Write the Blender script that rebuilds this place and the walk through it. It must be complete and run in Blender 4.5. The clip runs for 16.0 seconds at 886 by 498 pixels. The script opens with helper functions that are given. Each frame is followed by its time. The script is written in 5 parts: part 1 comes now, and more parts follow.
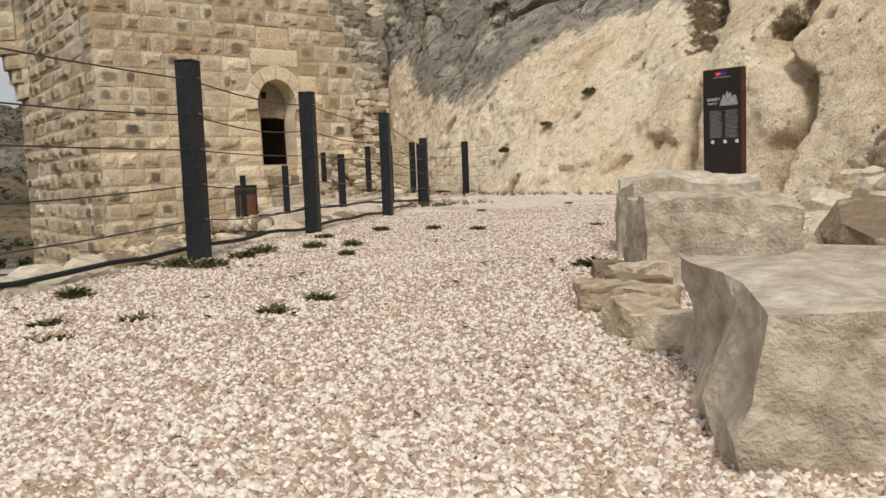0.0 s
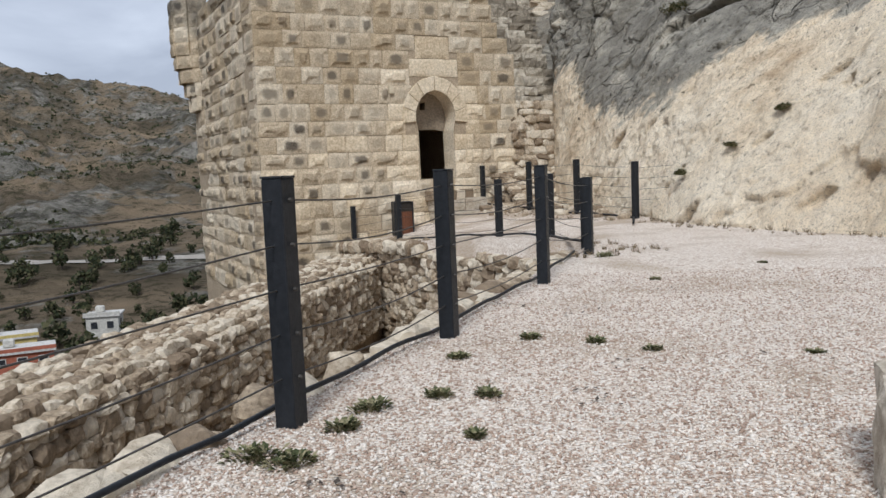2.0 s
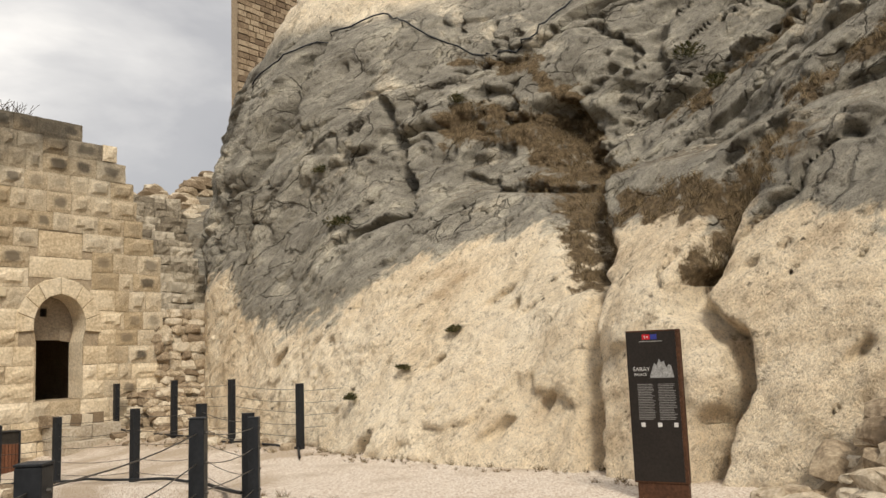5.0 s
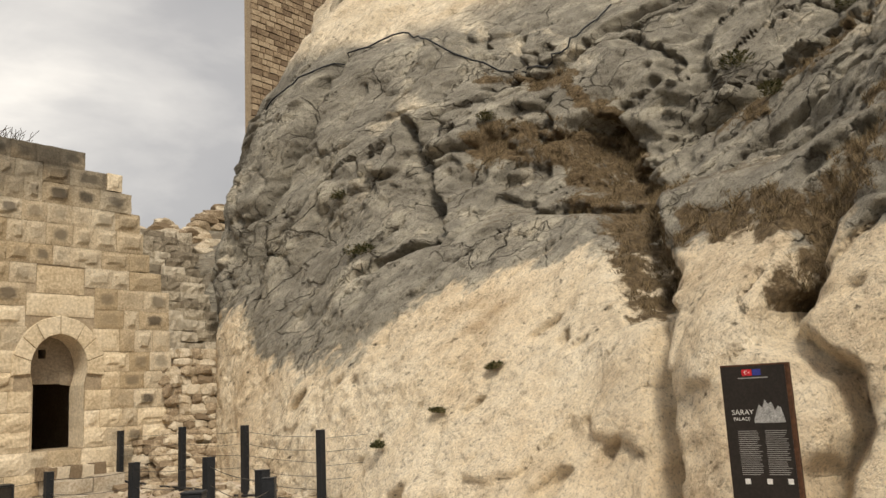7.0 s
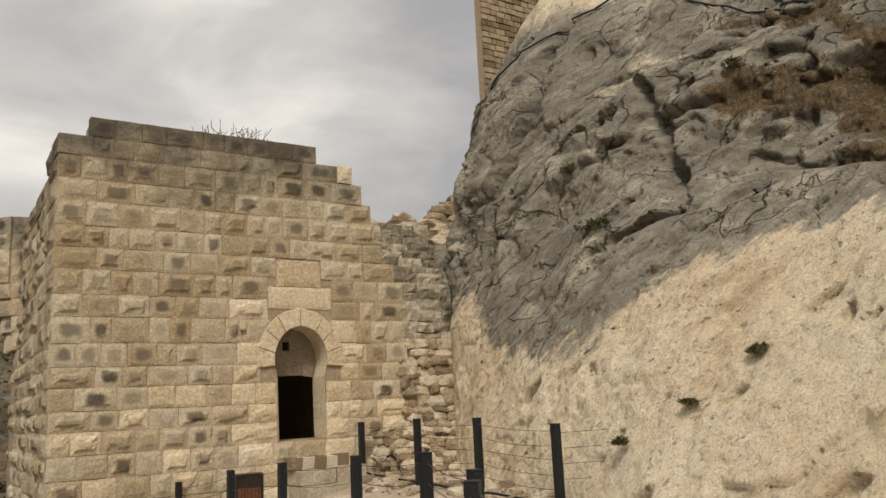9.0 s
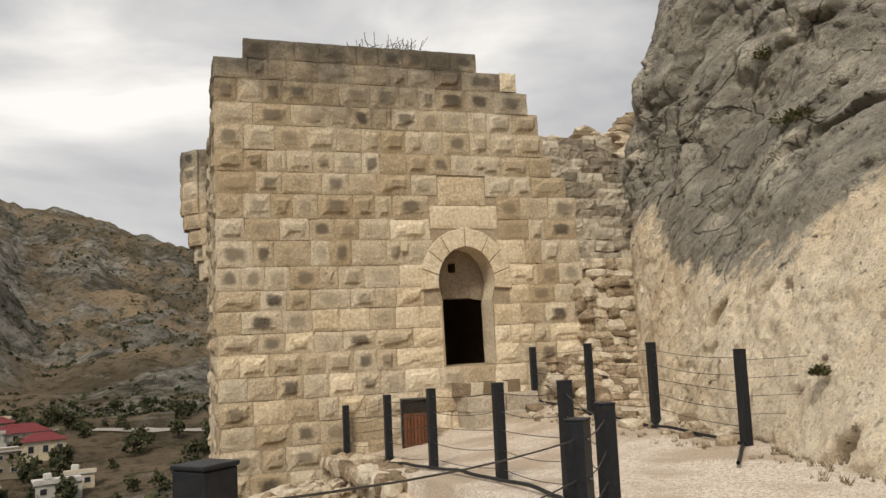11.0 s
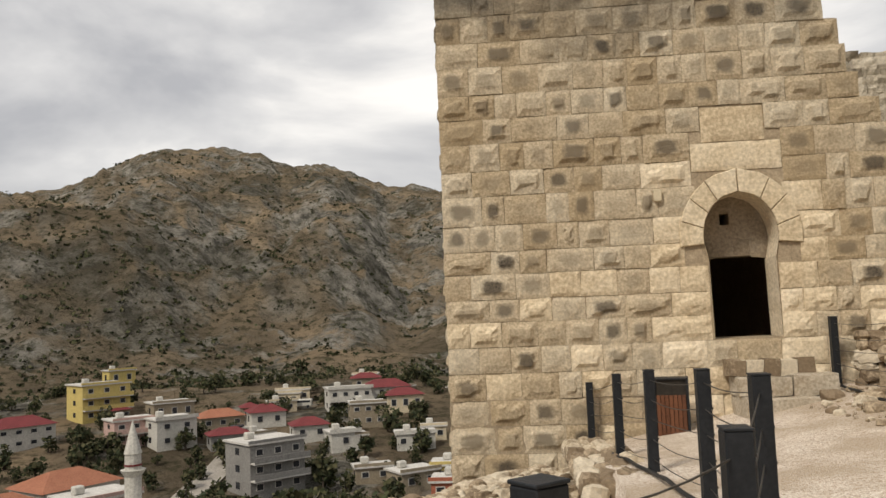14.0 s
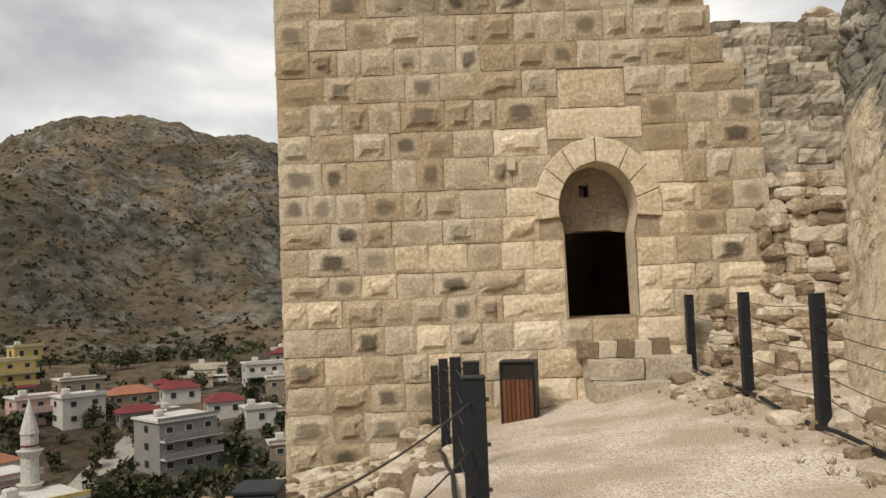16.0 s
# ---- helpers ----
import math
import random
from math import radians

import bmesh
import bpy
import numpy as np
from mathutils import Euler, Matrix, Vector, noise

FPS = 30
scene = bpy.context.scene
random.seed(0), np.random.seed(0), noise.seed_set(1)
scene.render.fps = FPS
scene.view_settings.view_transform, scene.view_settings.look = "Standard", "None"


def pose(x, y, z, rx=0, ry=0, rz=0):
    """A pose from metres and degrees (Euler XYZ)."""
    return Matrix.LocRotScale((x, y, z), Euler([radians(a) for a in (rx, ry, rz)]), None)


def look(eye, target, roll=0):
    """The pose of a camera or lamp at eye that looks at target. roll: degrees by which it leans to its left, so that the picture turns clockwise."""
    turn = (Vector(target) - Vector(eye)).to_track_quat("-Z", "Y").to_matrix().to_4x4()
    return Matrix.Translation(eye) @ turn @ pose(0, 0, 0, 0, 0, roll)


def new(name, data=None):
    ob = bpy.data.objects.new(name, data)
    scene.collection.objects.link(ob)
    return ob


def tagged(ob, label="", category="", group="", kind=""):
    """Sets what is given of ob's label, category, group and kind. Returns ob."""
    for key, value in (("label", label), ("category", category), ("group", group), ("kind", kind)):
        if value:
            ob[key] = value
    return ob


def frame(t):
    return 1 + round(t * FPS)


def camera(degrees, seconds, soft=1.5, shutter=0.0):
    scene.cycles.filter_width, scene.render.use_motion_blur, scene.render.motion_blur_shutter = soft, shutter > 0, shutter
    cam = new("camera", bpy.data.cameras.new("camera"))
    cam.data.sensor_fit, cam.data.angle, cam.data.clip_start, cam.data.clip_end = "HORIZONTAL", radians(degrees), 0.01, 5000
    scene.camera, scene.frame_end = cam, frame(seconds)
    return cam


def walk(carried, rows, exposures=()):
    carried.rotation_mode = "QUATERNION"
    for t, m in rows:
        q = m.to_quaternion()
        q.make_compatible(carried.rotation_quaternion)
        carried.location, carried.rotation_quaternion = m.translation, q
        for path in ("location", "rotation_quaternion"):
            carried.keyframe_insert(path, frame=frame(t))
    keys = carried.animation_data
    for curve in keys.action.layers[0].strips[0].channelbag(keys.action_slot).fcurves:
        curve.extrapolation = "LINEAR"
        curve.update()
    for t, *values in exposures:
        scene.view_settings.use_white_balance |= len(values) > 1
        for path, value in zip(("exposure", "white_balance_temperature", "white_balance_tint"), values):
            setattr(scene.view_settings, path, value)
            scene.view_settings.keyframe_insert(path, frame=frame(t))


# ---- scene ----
cam = camera(56.7, 16.0)
METRES, EYE, TILT, LEAN, TURN = 13.0, 0.455, 0.0, 0.0, -38.0
ROWS = [
    (0.0, 0.0, 0.0, 0.0, -0.2, -5.16, 2.17),
    (0.5, -0.0024, 0.0362, 0.0129, 3.39, -8.6, 2.26),
    (1.0, -0.002, 0.0635, 0.0305, 6.57, -9.19, 2.17),
    (1.5, -0.0027, 0.0859, 0.0453, 9.7, -7.98, 2.23),
    (2.0, 0.0022, 0.1048, 0.0568, 11.27, -5.57, 2.32),
    (2.5, 0.0057, 0.1298, 0.0711, 11.51, -3.29, 2.28),
    (3.0, 0.0025, 0.1491, 0.0788, 11.34, 0.21, 2.2),
    (3.5, -0.004, 0.1787, 0.0871, 9.74, 5.21, 2.06),
    (4.0, -0.0053, 0.2113, 0.0872, 4.86, 7.17, 2.0),
    (4.5, -0.0134, 0.2335, 0.0861, -3.36, 7.59, 2.02),
    (5.0, -0.0173, 0.2542, 0.0842, -12.82, 7.59, 2.11),
    (7.5, -0.0167, 0.4039, 0.0903, -10.15, 11.33, 2.82),
    (8.0, -0.0142, 0.4284, 0.0887, -3.2, 11.5, 2.86),
    (8.5, -0.0006, 0.4573, 0.0871, 2.17, 11.48, 2.86),
    (11.0, 0.0503, 0.6043, 0.0779, 20.05, 6.3, 2.54),
    (11.5, 0.0523, 0.6372, 0.0799, 25.61, 5.93, 2.47),
    (12.0, 0.0503, 0.6692, 0.0806, 33.15, 5.81, 2.46),
    (12.5, 0.058, 0.7004, 0.0788, 40.08, 5.74, 2.48),
    (13.0, 0.0676, 0.7405, 0.0784, 44.65, 5.67, 2.35),
    (13.5, 0.0748, 0.7774, 0.0774, 45.04, 5.41, 2.26),
    (14.0, 0.0863, 0.8143, 0.0761, 43.61, 4.84, 2.23),
    (14.5, 0.0905, 0.8479, 0.0758, 41.54, 4.5, 2.19),
    (15.0, 0.0959, 0.8829, 0.0753, 40.03, 3.82, 2.26),
    (15.5, 0.1057, 0.9178, 0.0783, 39.22, 3.09, 2.26),
    (16.0, 0.1059, 0.9514, 0.077, 38.51, 2.83, 2.16),
]
walk(cam, [(t, pose(0, 0, EYE, TILT, LEAN, TURN) @ pose(METRES * x, METRES * y, METRES * z, 90 + pitch, roll, yaw)) for t, x, y, z, yaw, pitch, roll in ROWS],
     [(0.0, 0.18, 6600, 10), (0.5, 0.25, 6150, 10), (1.0, 0.22, 6050, 10), (1.8, 0.20, 5600, 10), (2.8, 0.22, 6150, 10), (3.5, 0.10, 6250, 10), (4.0, 0.0, 6500, 10), (4.5, 0.15, 6700, 10), (5.0, 0.32, 6900, 10), (7.5, 0.22, 7150, 10), (8.5, -0.04, 7150, 10), (11.0, 0.15, 6850, 10), (16.0, 0.22, 6800, 10)])

# ---- light ----
world = bpy.data.worlds.new("world")
scene.world = world
world.use_nodes = True
wn, wl = world.node_tree.nodes, world.node_tree.links
wn.clear()
w_out, w_bg = wn.new("ShaderNodeOutputWorld"), wn.new("ShaderNodeBackground")
w_sky = wn.new("ShaderNodeTexSky")
w_sky.sky_type, w_sky.sun_disc = "NISHITA", False
w_sky.sun_elevation, w_sky.sun_rotation = radians(48), radians(215)
w_co, w_map = wn.new("ShaderNodeTexCoord"), wn.new("ShaderNodeMapping")
w_map.inputs["Scale"].default_value = (1.0, 1.0, 2.6)
w_n = wn.new("ShaderNodeTexNoise")
w_n.inputs["Scale"].default_value, w_n.inputs["Detail"].default_value = 2.3, 7
w_n.inputs["Roughness"].default_value, w_n.inputs["Distortion"].default_value = 0.5, 0.35
w_r = wn.new("ShaderNodeValToRGB")
for p, c in ((0.0, (2.9, 3.05, 3.4)), (0.40, (4.3, 4.4, 4.7)), (0.53, (6.4, 6.45, 6.6)), (0.64, (9.3, 9.2, 9.05))):
    e = w_r.color_ramp.elements.new(p)
    e.color = (*[v / 10 for v in c], 1)
w_r.color_ramp.elements.remove(w_r.color_ramp.elements[0])
w_r.color_ramp.elements.remove(w_r.color_ramp.elements[-1])
w_gain = wn.new("ShaderNodeVectorMath")
w_gain.operation = "SCALE"
w_gain.inputs["Scale"].default_value = 10.0
w_mix = wn.new("ShaderNodeMix")
w_mix.data_type = "RGBA"
w_mix.inputs["Factor"].default_value = 0.94
wl.new(w_co.outputs["Generated"], w_map.inputs["Vector"])
wl.new(w_map.outputs[0], w_n.inputs["Vector"])
wl.new(w_n.outputs["Fac"], w_r.inputs[0])
wl.new(w_r.outputs[0], w_gain.inputs[0])
wl.new(w_sky.outputs[0], w_mix.inputs[6])
wl.new(w_gain.outputs[0], w_mix.inputs[7])
wl.new(w_mix.outputs[2], w_bg.inputs["Color"])
w_bg.inputs["Strength"].default_value = 0.1
wl.new(w_bg.outputs[0], w_out.inputs["Surface"])
sun_data = bpy.data.lights.new("sun", "SUN")
sun_data.energy, sun_data.angle, sun_data.color = 2.3, radians(14), (1.0, 0.94, 0.84)
sun = new("sun", sun_data)
sun.matrix_world = look((-30, -44, 60), (0, 0, 0))


# ---- materials ----
def mat(name, cols, big=0.6, fine=14.0, bump=0.4, rough=0.9, rnd=0.0, isl=0.0, stain=None, stain_at=0.58, stain_scale=2.0,
        stain_amt=0.8, metal=0.0, obj=False, dist=0.02, boss=None, high=None):
    """Mottled surface: three tones by a broad and a fine noise, stains, relief; rnd and isl vary it piece by piece."""
    m = bpy.data.materials.new(name)
    m.use_nodes = True
    n, l = m.node_tree.nodes, m.node_tree.links
    b = n["Principled BSDF"]
    co = n.new("ShaderNodeTexCoord").outputs["Object"] if obj else n.new("ShaderNodeNewGeometry").outputs["Position"]
    if rnd:
        oi = n.new("ShaderNodeObjectInfo")
    def noise_tex(scale, detail=6, rgh=0.6):
        t = n.new("ShaderNodeTexNoise")
        t.inputs["Scale"].default_value, t.inputs["Detail"].default_value, t.inputs["Roughness"].default_value = scale, detail, rgh
        l.new(co, t.inputs["Vector"])
        return t.outputs["Fac"]
    def math_node(op, a, c, clamp=False):
        t = n.new("ShaderNodeMath")
        t.operation, t.use_clamp = op, clamp
        for i, v in enumerate((a, c)):
            if isinstance(v, (int, float)):
                t.inputs[i].default_value = v
            else:
                l.new(v, t.inputs[i])
        return t.outputs[0]
    def ramp(f, stops):
        t = n.new("ShaderNodeValToRGB")
        el = t.color_ramp.elements
        while len(el) < len(stops):
            el.new(0.5)
        for e, (p, c) in zip(el, stops):
            e.position, e.color = p, (*c, 1)
        l.new(f, t.inputs[0])
        return t.outputs[0]
    def mix(f, a, c, kind="MIX"):
        t = n.new("ShaderNodeMix")
        t.data_type, t.blend_type = "RGBA", kind
        for key, v in ((0, f), (6, a), (7, c)):
            if isinstance(v, (int, float)):
                t.inputs[key].default_value = v
            elif isinstance(v, tuple):
                t.inputs[key].default_value = (*v, 1)
            else:
                l.new(v, t.inputs[key])
        return t.outputs[2]
    nb, nf = noise_tex(big), noise_tex(fine)
    f = math_node("ADD", math_node("MULTIPLY", nb, 0.6), math_node("MULTIPLY", nf, 0.4))
    if rnd:
        f = math_node("ADD", f, math_node("MULTIPLY", math_node("SUBTRACT", oi.outputs["Random"], 0.5), rnd))
    if isl:
        g = n.new("ShaderNodeNewGeometry")
        f = math_node("ADD", f, math_node("MULTIPLY", math_node("SUBTRACT", g.outputs["Random Per Island"], 0.5), isl))
    k = len(cols)
    col = ramp(f, [(0.32 + 0.36 * i / max(1, k - 1), c) for i, c in enumerate(cols)])
    col = mix(0.55, col, ramp(nf, [(0.3, (0.55, 0.55, 0.55)), (0.7, (1.25, 1.25, 1.25))]), "MULTIPLY")
    if stain:
        st = math_node("MULTIPLY", math_node("SUBTRACT", noise_tex(stain_scale, 8, 0.7), stain_at), 9.0, True)
        col = mix(math_node("MULTIPLY", st, stain_amt), col, stain)
    if boss:
        # dark lichen on the weathered boss of some blocks
        oc = n.new("ShaderNodeTexCoord").outputs["Generated"]
        gx = n.new("ShaderNodeSeparateXYZ")
        l.new(oc, gx.inputs[0])
        across = math_node("MULTIPLY", math_node("ABSOLUTE", math_node("SUBTRACT", gx.outputs["X"], 0.5), 0.0), 3.1)
        upward = math_node("MULTIPLY", math_node("ABSOLUTE", math_node("SUBTRACT", gx.outputs["Z"], 0.5), 0.0), 3.0)
        rad = math_node("POWER", math_node("ADD", math_node("POWER", across, 3.0), math_node("POWER", upward, 3.0)), 0.333)
        rad = math_node("ADD", rad, math_node("MULTIPLY", math_node("SUBTRACT", noise_tex(5.0, 9, 0.7), 0.5), 1.5))
        inside = math_node("MULTIPLY", math_node("SUBTRACT", 1.0, rad), 2.2, True)
        pick = math_node("FRACT", math_node("MULTIPLY", oi.outputs["Random"], 7.31), 0.0)
        pick = math_node("ADD", math_node("MULTIPLY", math_node("POWER", pick, 2.2), 0.75), 0.10)
        col = mix(math_node("MULTIPLY", math_node("MULTIPLY", inside, pick), math_node("ADD", nf, 0.55), True), col, boss)
    if high:
        # grey weathering of the exposed upper courses
        z0, z1, tone = high
        sep = n.new("ShaderNodeSeparateXYZ")
        l.new(n.new("ShaderNodeNewGeometry").outputs["Position"], sep.inputs[0])
        hz = math_node("DIVIDE", math_node("SUBTRACT", math_node("ADD", sep.outputs["Z"], math_node("MULTIPLY", math_node("SUBTRACT", noise_tex(1.1), 0.5), 3.4)), z0), z1 - z0, True)
        col = mix(math_node("MULTIPLY", hz, 0.85), col, mix(0.6, tone, ramp(nf, [(0.3, (0.5, 0.5, 0.5)), (0.7, (1.3, 1.3, 1.3))]), "MULTIPLY"))
    l.new(col, b.inputs["Base Color"])
    b.inputs["Roughness"].default_value, b.inputs["Metallic"].default_value = rough, metal
    b.inputs["Specular IOR Level"].default_value = 0.25
    if bump:
        bp = n.new("ShaderNodeBump")
        bp.inputs["Strength"].default_value, bp.inputs["Distance"].default_value = bump, dist
        l.new(math_node("ADD", nf, noise_tex(fine * 4, 4)), bp.inputs["Height"])
        l.new(bp.outputs[0], b.inputs["Normal"])
    return m


ashlar = mat("limestone_ashlar", [(0.52, 0.405, 0.26), (0.64, 0.525, 0.37), (0.73, 0.63, 0.475)], 0.8, 24, 1.0, rnd=0.34, stain=(0.22, 0.18, 0.13), stain_at=0.58,
             stain_scale=4.5, stain_amt=0.5, boss=(0.085, 0.07, 0.054), high=(5.9, 7.2, (0.08, 0.072, 0.06)))
dressed = mat("pale_dressed_limestone", [(0.52, 0.41, 0.27), (0.66, 0.55, 0.39), (0.74, 0.64, 0.49)], 2.0, 18, 0.35, rnd=0.22)
# limestone darkened in its colour for the shade deep in the doorway
recess_dark = mat("recess_shaded_limestone", [(0.15, 0.12, 0.085), (0.25, 0.20, 0.145), (0.33, 0.27, 0.20)], 1.6, 18, 0.5, rnd=0.2)
mortar = mat("lime_mortar", [(0.32, 0.25, 0.17), (0.46, 0.37, 0.26)], 2.0, 24, 0.5)
rubble = mat("rubble_limestone", [(0.24, 0.18, 0.12), (0.46, 0.37, 0.26), (0.62, 0.54, 0.42)], 3.0, 20, 0.6, rnd=0.55, stain=(0.13, 0.10, 0.07), stain_at=0.6, stain_amt=0.5)
earth = mat("dry_earth", [(0.17, 0.12, 0.08), (0.30, 0.23, 0.15), (0.40, 0.32, 0.23)], 1.2, 18, 0.7, stain=(0.08, 0.07, 0.04), stain_at=0.6)
boulder_mat = mat("grey_cream_boulder", [(0.35, 0.28, 0.20), (0.48, 0.415, 0.325), (0.62, 0.56, 0.465)], 3.0, 20, 0.6, stain=(0.36, 0.27, 0.17), stain_at=0.57, stain_scale=2.6, stain_amt=0.6)
pebble = mat("pink_white_gravel", [(0.40, 0.295, 0.225), (0.58, 0.465, 0.375), (0.69, 0.60, 0.51), (0.77, 0.70, 0.62)], 5.0, 60, 0.2, isl=0.85)
black_steel = mat("black_painted_steel", [(0.012, 0.014, 0.017), (0.02, 0.022, 0.026)], 3.0, 30, 0.15, rough=0.5, stain=(0.05, 0.045, 0.04), stain_at=0.66, stain_amt=0.4)
wire_mat = mat("steel_cable", [(0.06, 0.055, 0.05), (0.12, 0.11, 0.10)], 8, 60, 0.1, rough=0.5, metal=0.6)
corten = mat("rusted_steel", [(0.06, 0.028, 0.016), (0.11, 0.05, 0.026)], 4, 30, 0.3, rough=0.75, metal=0.2)
sign_black = mat("sign_print_black", [(0.016, 0.013, 0.011), (0.024, 0.019, 0.016)], 4, 40, 0.1, rough=0.45)
white_print = mat("white_print", [(0.55, 0.54, 0.52), (0.66, 0.65, 0.63)], 4, 40, 0.0)
grey_print = mat("grey_print", [(0.16, 0.16, 0.16), (0.42, 0.42, 0.41)], 30, 80, 0.0)
dim_print = mat("dim_print", [(0.22, 0.21, 0.2), (0.28, 0.27, 0.26)], 4, 40, 0.0)
red_print = mat("red_print", [(0.5, 0.02, 0.03), (0.55, 0.03, 0.04)], 4, 40, 0.0)
blue_print = mat("blue_print", [(0.03, 0.04, 0.2), (0.04, 0.05, 0.25)], 4, 40, 0.0)
bin_wood = mat("red_brown_wood", [(0.09, 0.035, 0.018), (0.15, 0.06, 0.03)], 3, 30, 0.2, rough=0.6, rnd=0.3)
weed_mat = mat("weed_green", [(0.06, 0.07, 0.03), (0.15, 0.15, 0.07), (0.27, 0.24, 0.14)], 9, 40, 0.0, isl=0.6)
dry_grass = mat("dry_grass", [(0.07, 0.05, 0.026), (0.16, 0.115, 0.06), (0.27, 0.20, 0.115)], 2, 30, 0.0, isl=0.7)
twig = mat("dry_twig", [(0.05, 0.04, 0.035), (0.10, 0.08, 0.06)], 9, 40, 0.0)
dark_in = mat("near_black_brown", [(0.02, 0.017, 0.014), (0.04, 0.033, 0.026)], 2, 18, 0.3)
foliage = mat("hill_foliage", [(0.025, 0.032, 0.014), (0.05, 0.058, 0.024), (0.085, 0.08, 0.04)], 0.2, 1.5, 0.0, isl=0.7)
plaster = {k: mat(k + "_render", [tuple(v * 0.8 for v in c), c], 0.5, 4, 0.1) for k, c in {
    "white": (0.54, 0.52, 0.47), "yellow": (0.58, 0.46, 0.17), "grey": (0.26, 0.25, 0.235), "cream": (0.62, 0.53, 0.38), "stone": (0.30, 0.25, 0.18), "pink": (0.55, 0.38, 0.33), "brick": (0.38, 0.13, 0.08)}.items()}
roof_red = mat("red_sheet_roof", [(0.12, 0.028, 0.03), (0.19, 0.04, 0.042)], 0.6, 6, 0.1)
roof_tile = mat("orange_tile_roof", [(0.26, 0.10, 0.06), (0.34, 0.15, 0.09)], 0.6, 6, 0.2)
roof_grey = mat("pale_concrete_roof", [(0.42, 0.40, 0.37), (0.60, 0.58, 0.54)], 0.4, 4, 0.1)
pane_mat = mat("dark_window_glass", [(0.02, 0.022, 0.026), (0.05, 0.052, 0.058)], 0.5, 3, 0.0, rough=0.2)
road_mat = mat("pale_worn_road", [(0.26, 0.235, 0.20), (0.36, 0.33, 0.29)], 0.3, 3, 0.1)


def gravel_material():
    """White and pink crushed stone, cell by cell, with the grit between and the worn earthy patches."""
    m = bpy.data.materials.new("gravel_ground")
    m.use_nodes = True
    n, l = m.node_tree.nodes, m.node_tree.links
    b = n["Principled BSDF"]
    pos = n.new("ShaderNodeNewGeometry").outputs["Position"]
    v = n.new("ShaderNodeTexVoronoi")
    v.inputs["Scale"].default_value = 52
    l.new(pos, v.inputs["Vector"])
    sep = n.new("ShaderNodeSeparateColor")
    l.new(v.outputs["Color"], sep.inputs[0])
    r = n.new("ShaderNodeValToRGB")
    el = r.color_ramp.elements
    for p, c in ((0.25, (0.63, 0.525, 0.43)), (0.55, (0.76, 0.685, 0.595))):
        el.new(p).color = (*c, 1)
    el[0].color, el[-1].color = (0.40, 0.30, 0.23, 1), (0.84, 0.79, 0.72, 1)
    l.new(sep.outputs[0], r.inputs[0])
    d = n.new("ShaderNodeValToRGB")
    d.color_ramp.elements[0].position, d.color_ramp.elements[0].color = 0.35, (1, 1, 1, 1)
    d.color_ramp.elements[1].position, d.color_ramp.elements[1].color = 0.75, (0.74, 0.68, 0.62, 1)
    l.new(v.outputs["Distance"], d.inputs[0])
    x = n.new("ShaderNodeMix")
    x.data_type, x.blend_type = "RGBA", "MULTIPLY"
    x.inputs[0].default_value = 0.9
    l.new(r.outputs[0], x.inputs[6])
    l.new(d.outputs[0], x.inputs[7])
    big = n.new("ShaderNodeTexNoise")
    big.inputs["Scale"].default_value, big.inputs["Detail"].default_value = 0.8, 9
    l.new(pos, big.inputs["Vector"])
    br = n.new("ShaderNodeValToRGB")
    br.color_ramp.elements[0].position, br.color_ramp.elements[1].position = 0.53, 0.68
    br.color_ramp.elements[1].color = (0.7, 0.7, 0.7, 1)
    gs = n.new("ShaderNodeSeparateXYZ")
    l.new(pos, gs.inputs[0])
    worn = n.new("ShaderNodeMapRange")
    worn.inputs["From Min"].default_value, worn.inputs["From Max"].default_value, worn.inputs["To Max"].default_value = 9.5, 18.0, 0.13
    l.new(gs.outputs["Y"], worn.inputs["Value"])
    sm = n.new("ShaderNodeMath")
    l.new(big.outputs["Fac"], sm.inputs[0])
    l.new(worn.outputs[0], sm.inputs[1])
    l.new(sm.outputs[0], br.inputs[0])
    y = n.new("ShaderNodeMix")
    y.data_type = "RGBA"
    l.new(br.outputs[0], y.inputs[0])
    l.new(x.outputs[2], y.inputs[6])
    y.inputs[7].default_value = (0.38, 0.29, 0.20, 1)
    l.new(y.outputs[2], b.inputs["Base Color"])
    b.inputs["Roughness"].default_value = 0.9
    bp = n.new("ShaderNodeBump")
    bp.inputs["Strength"].default_value, bp.inputs["Distance"].default_value, bp.invert = 0.8, 0.02, True
    l.new(v.outputs["Distance"], bp.inputs["Height"])
    l.new(bp.outputs[0], b.inputs["Normal"])
    return m


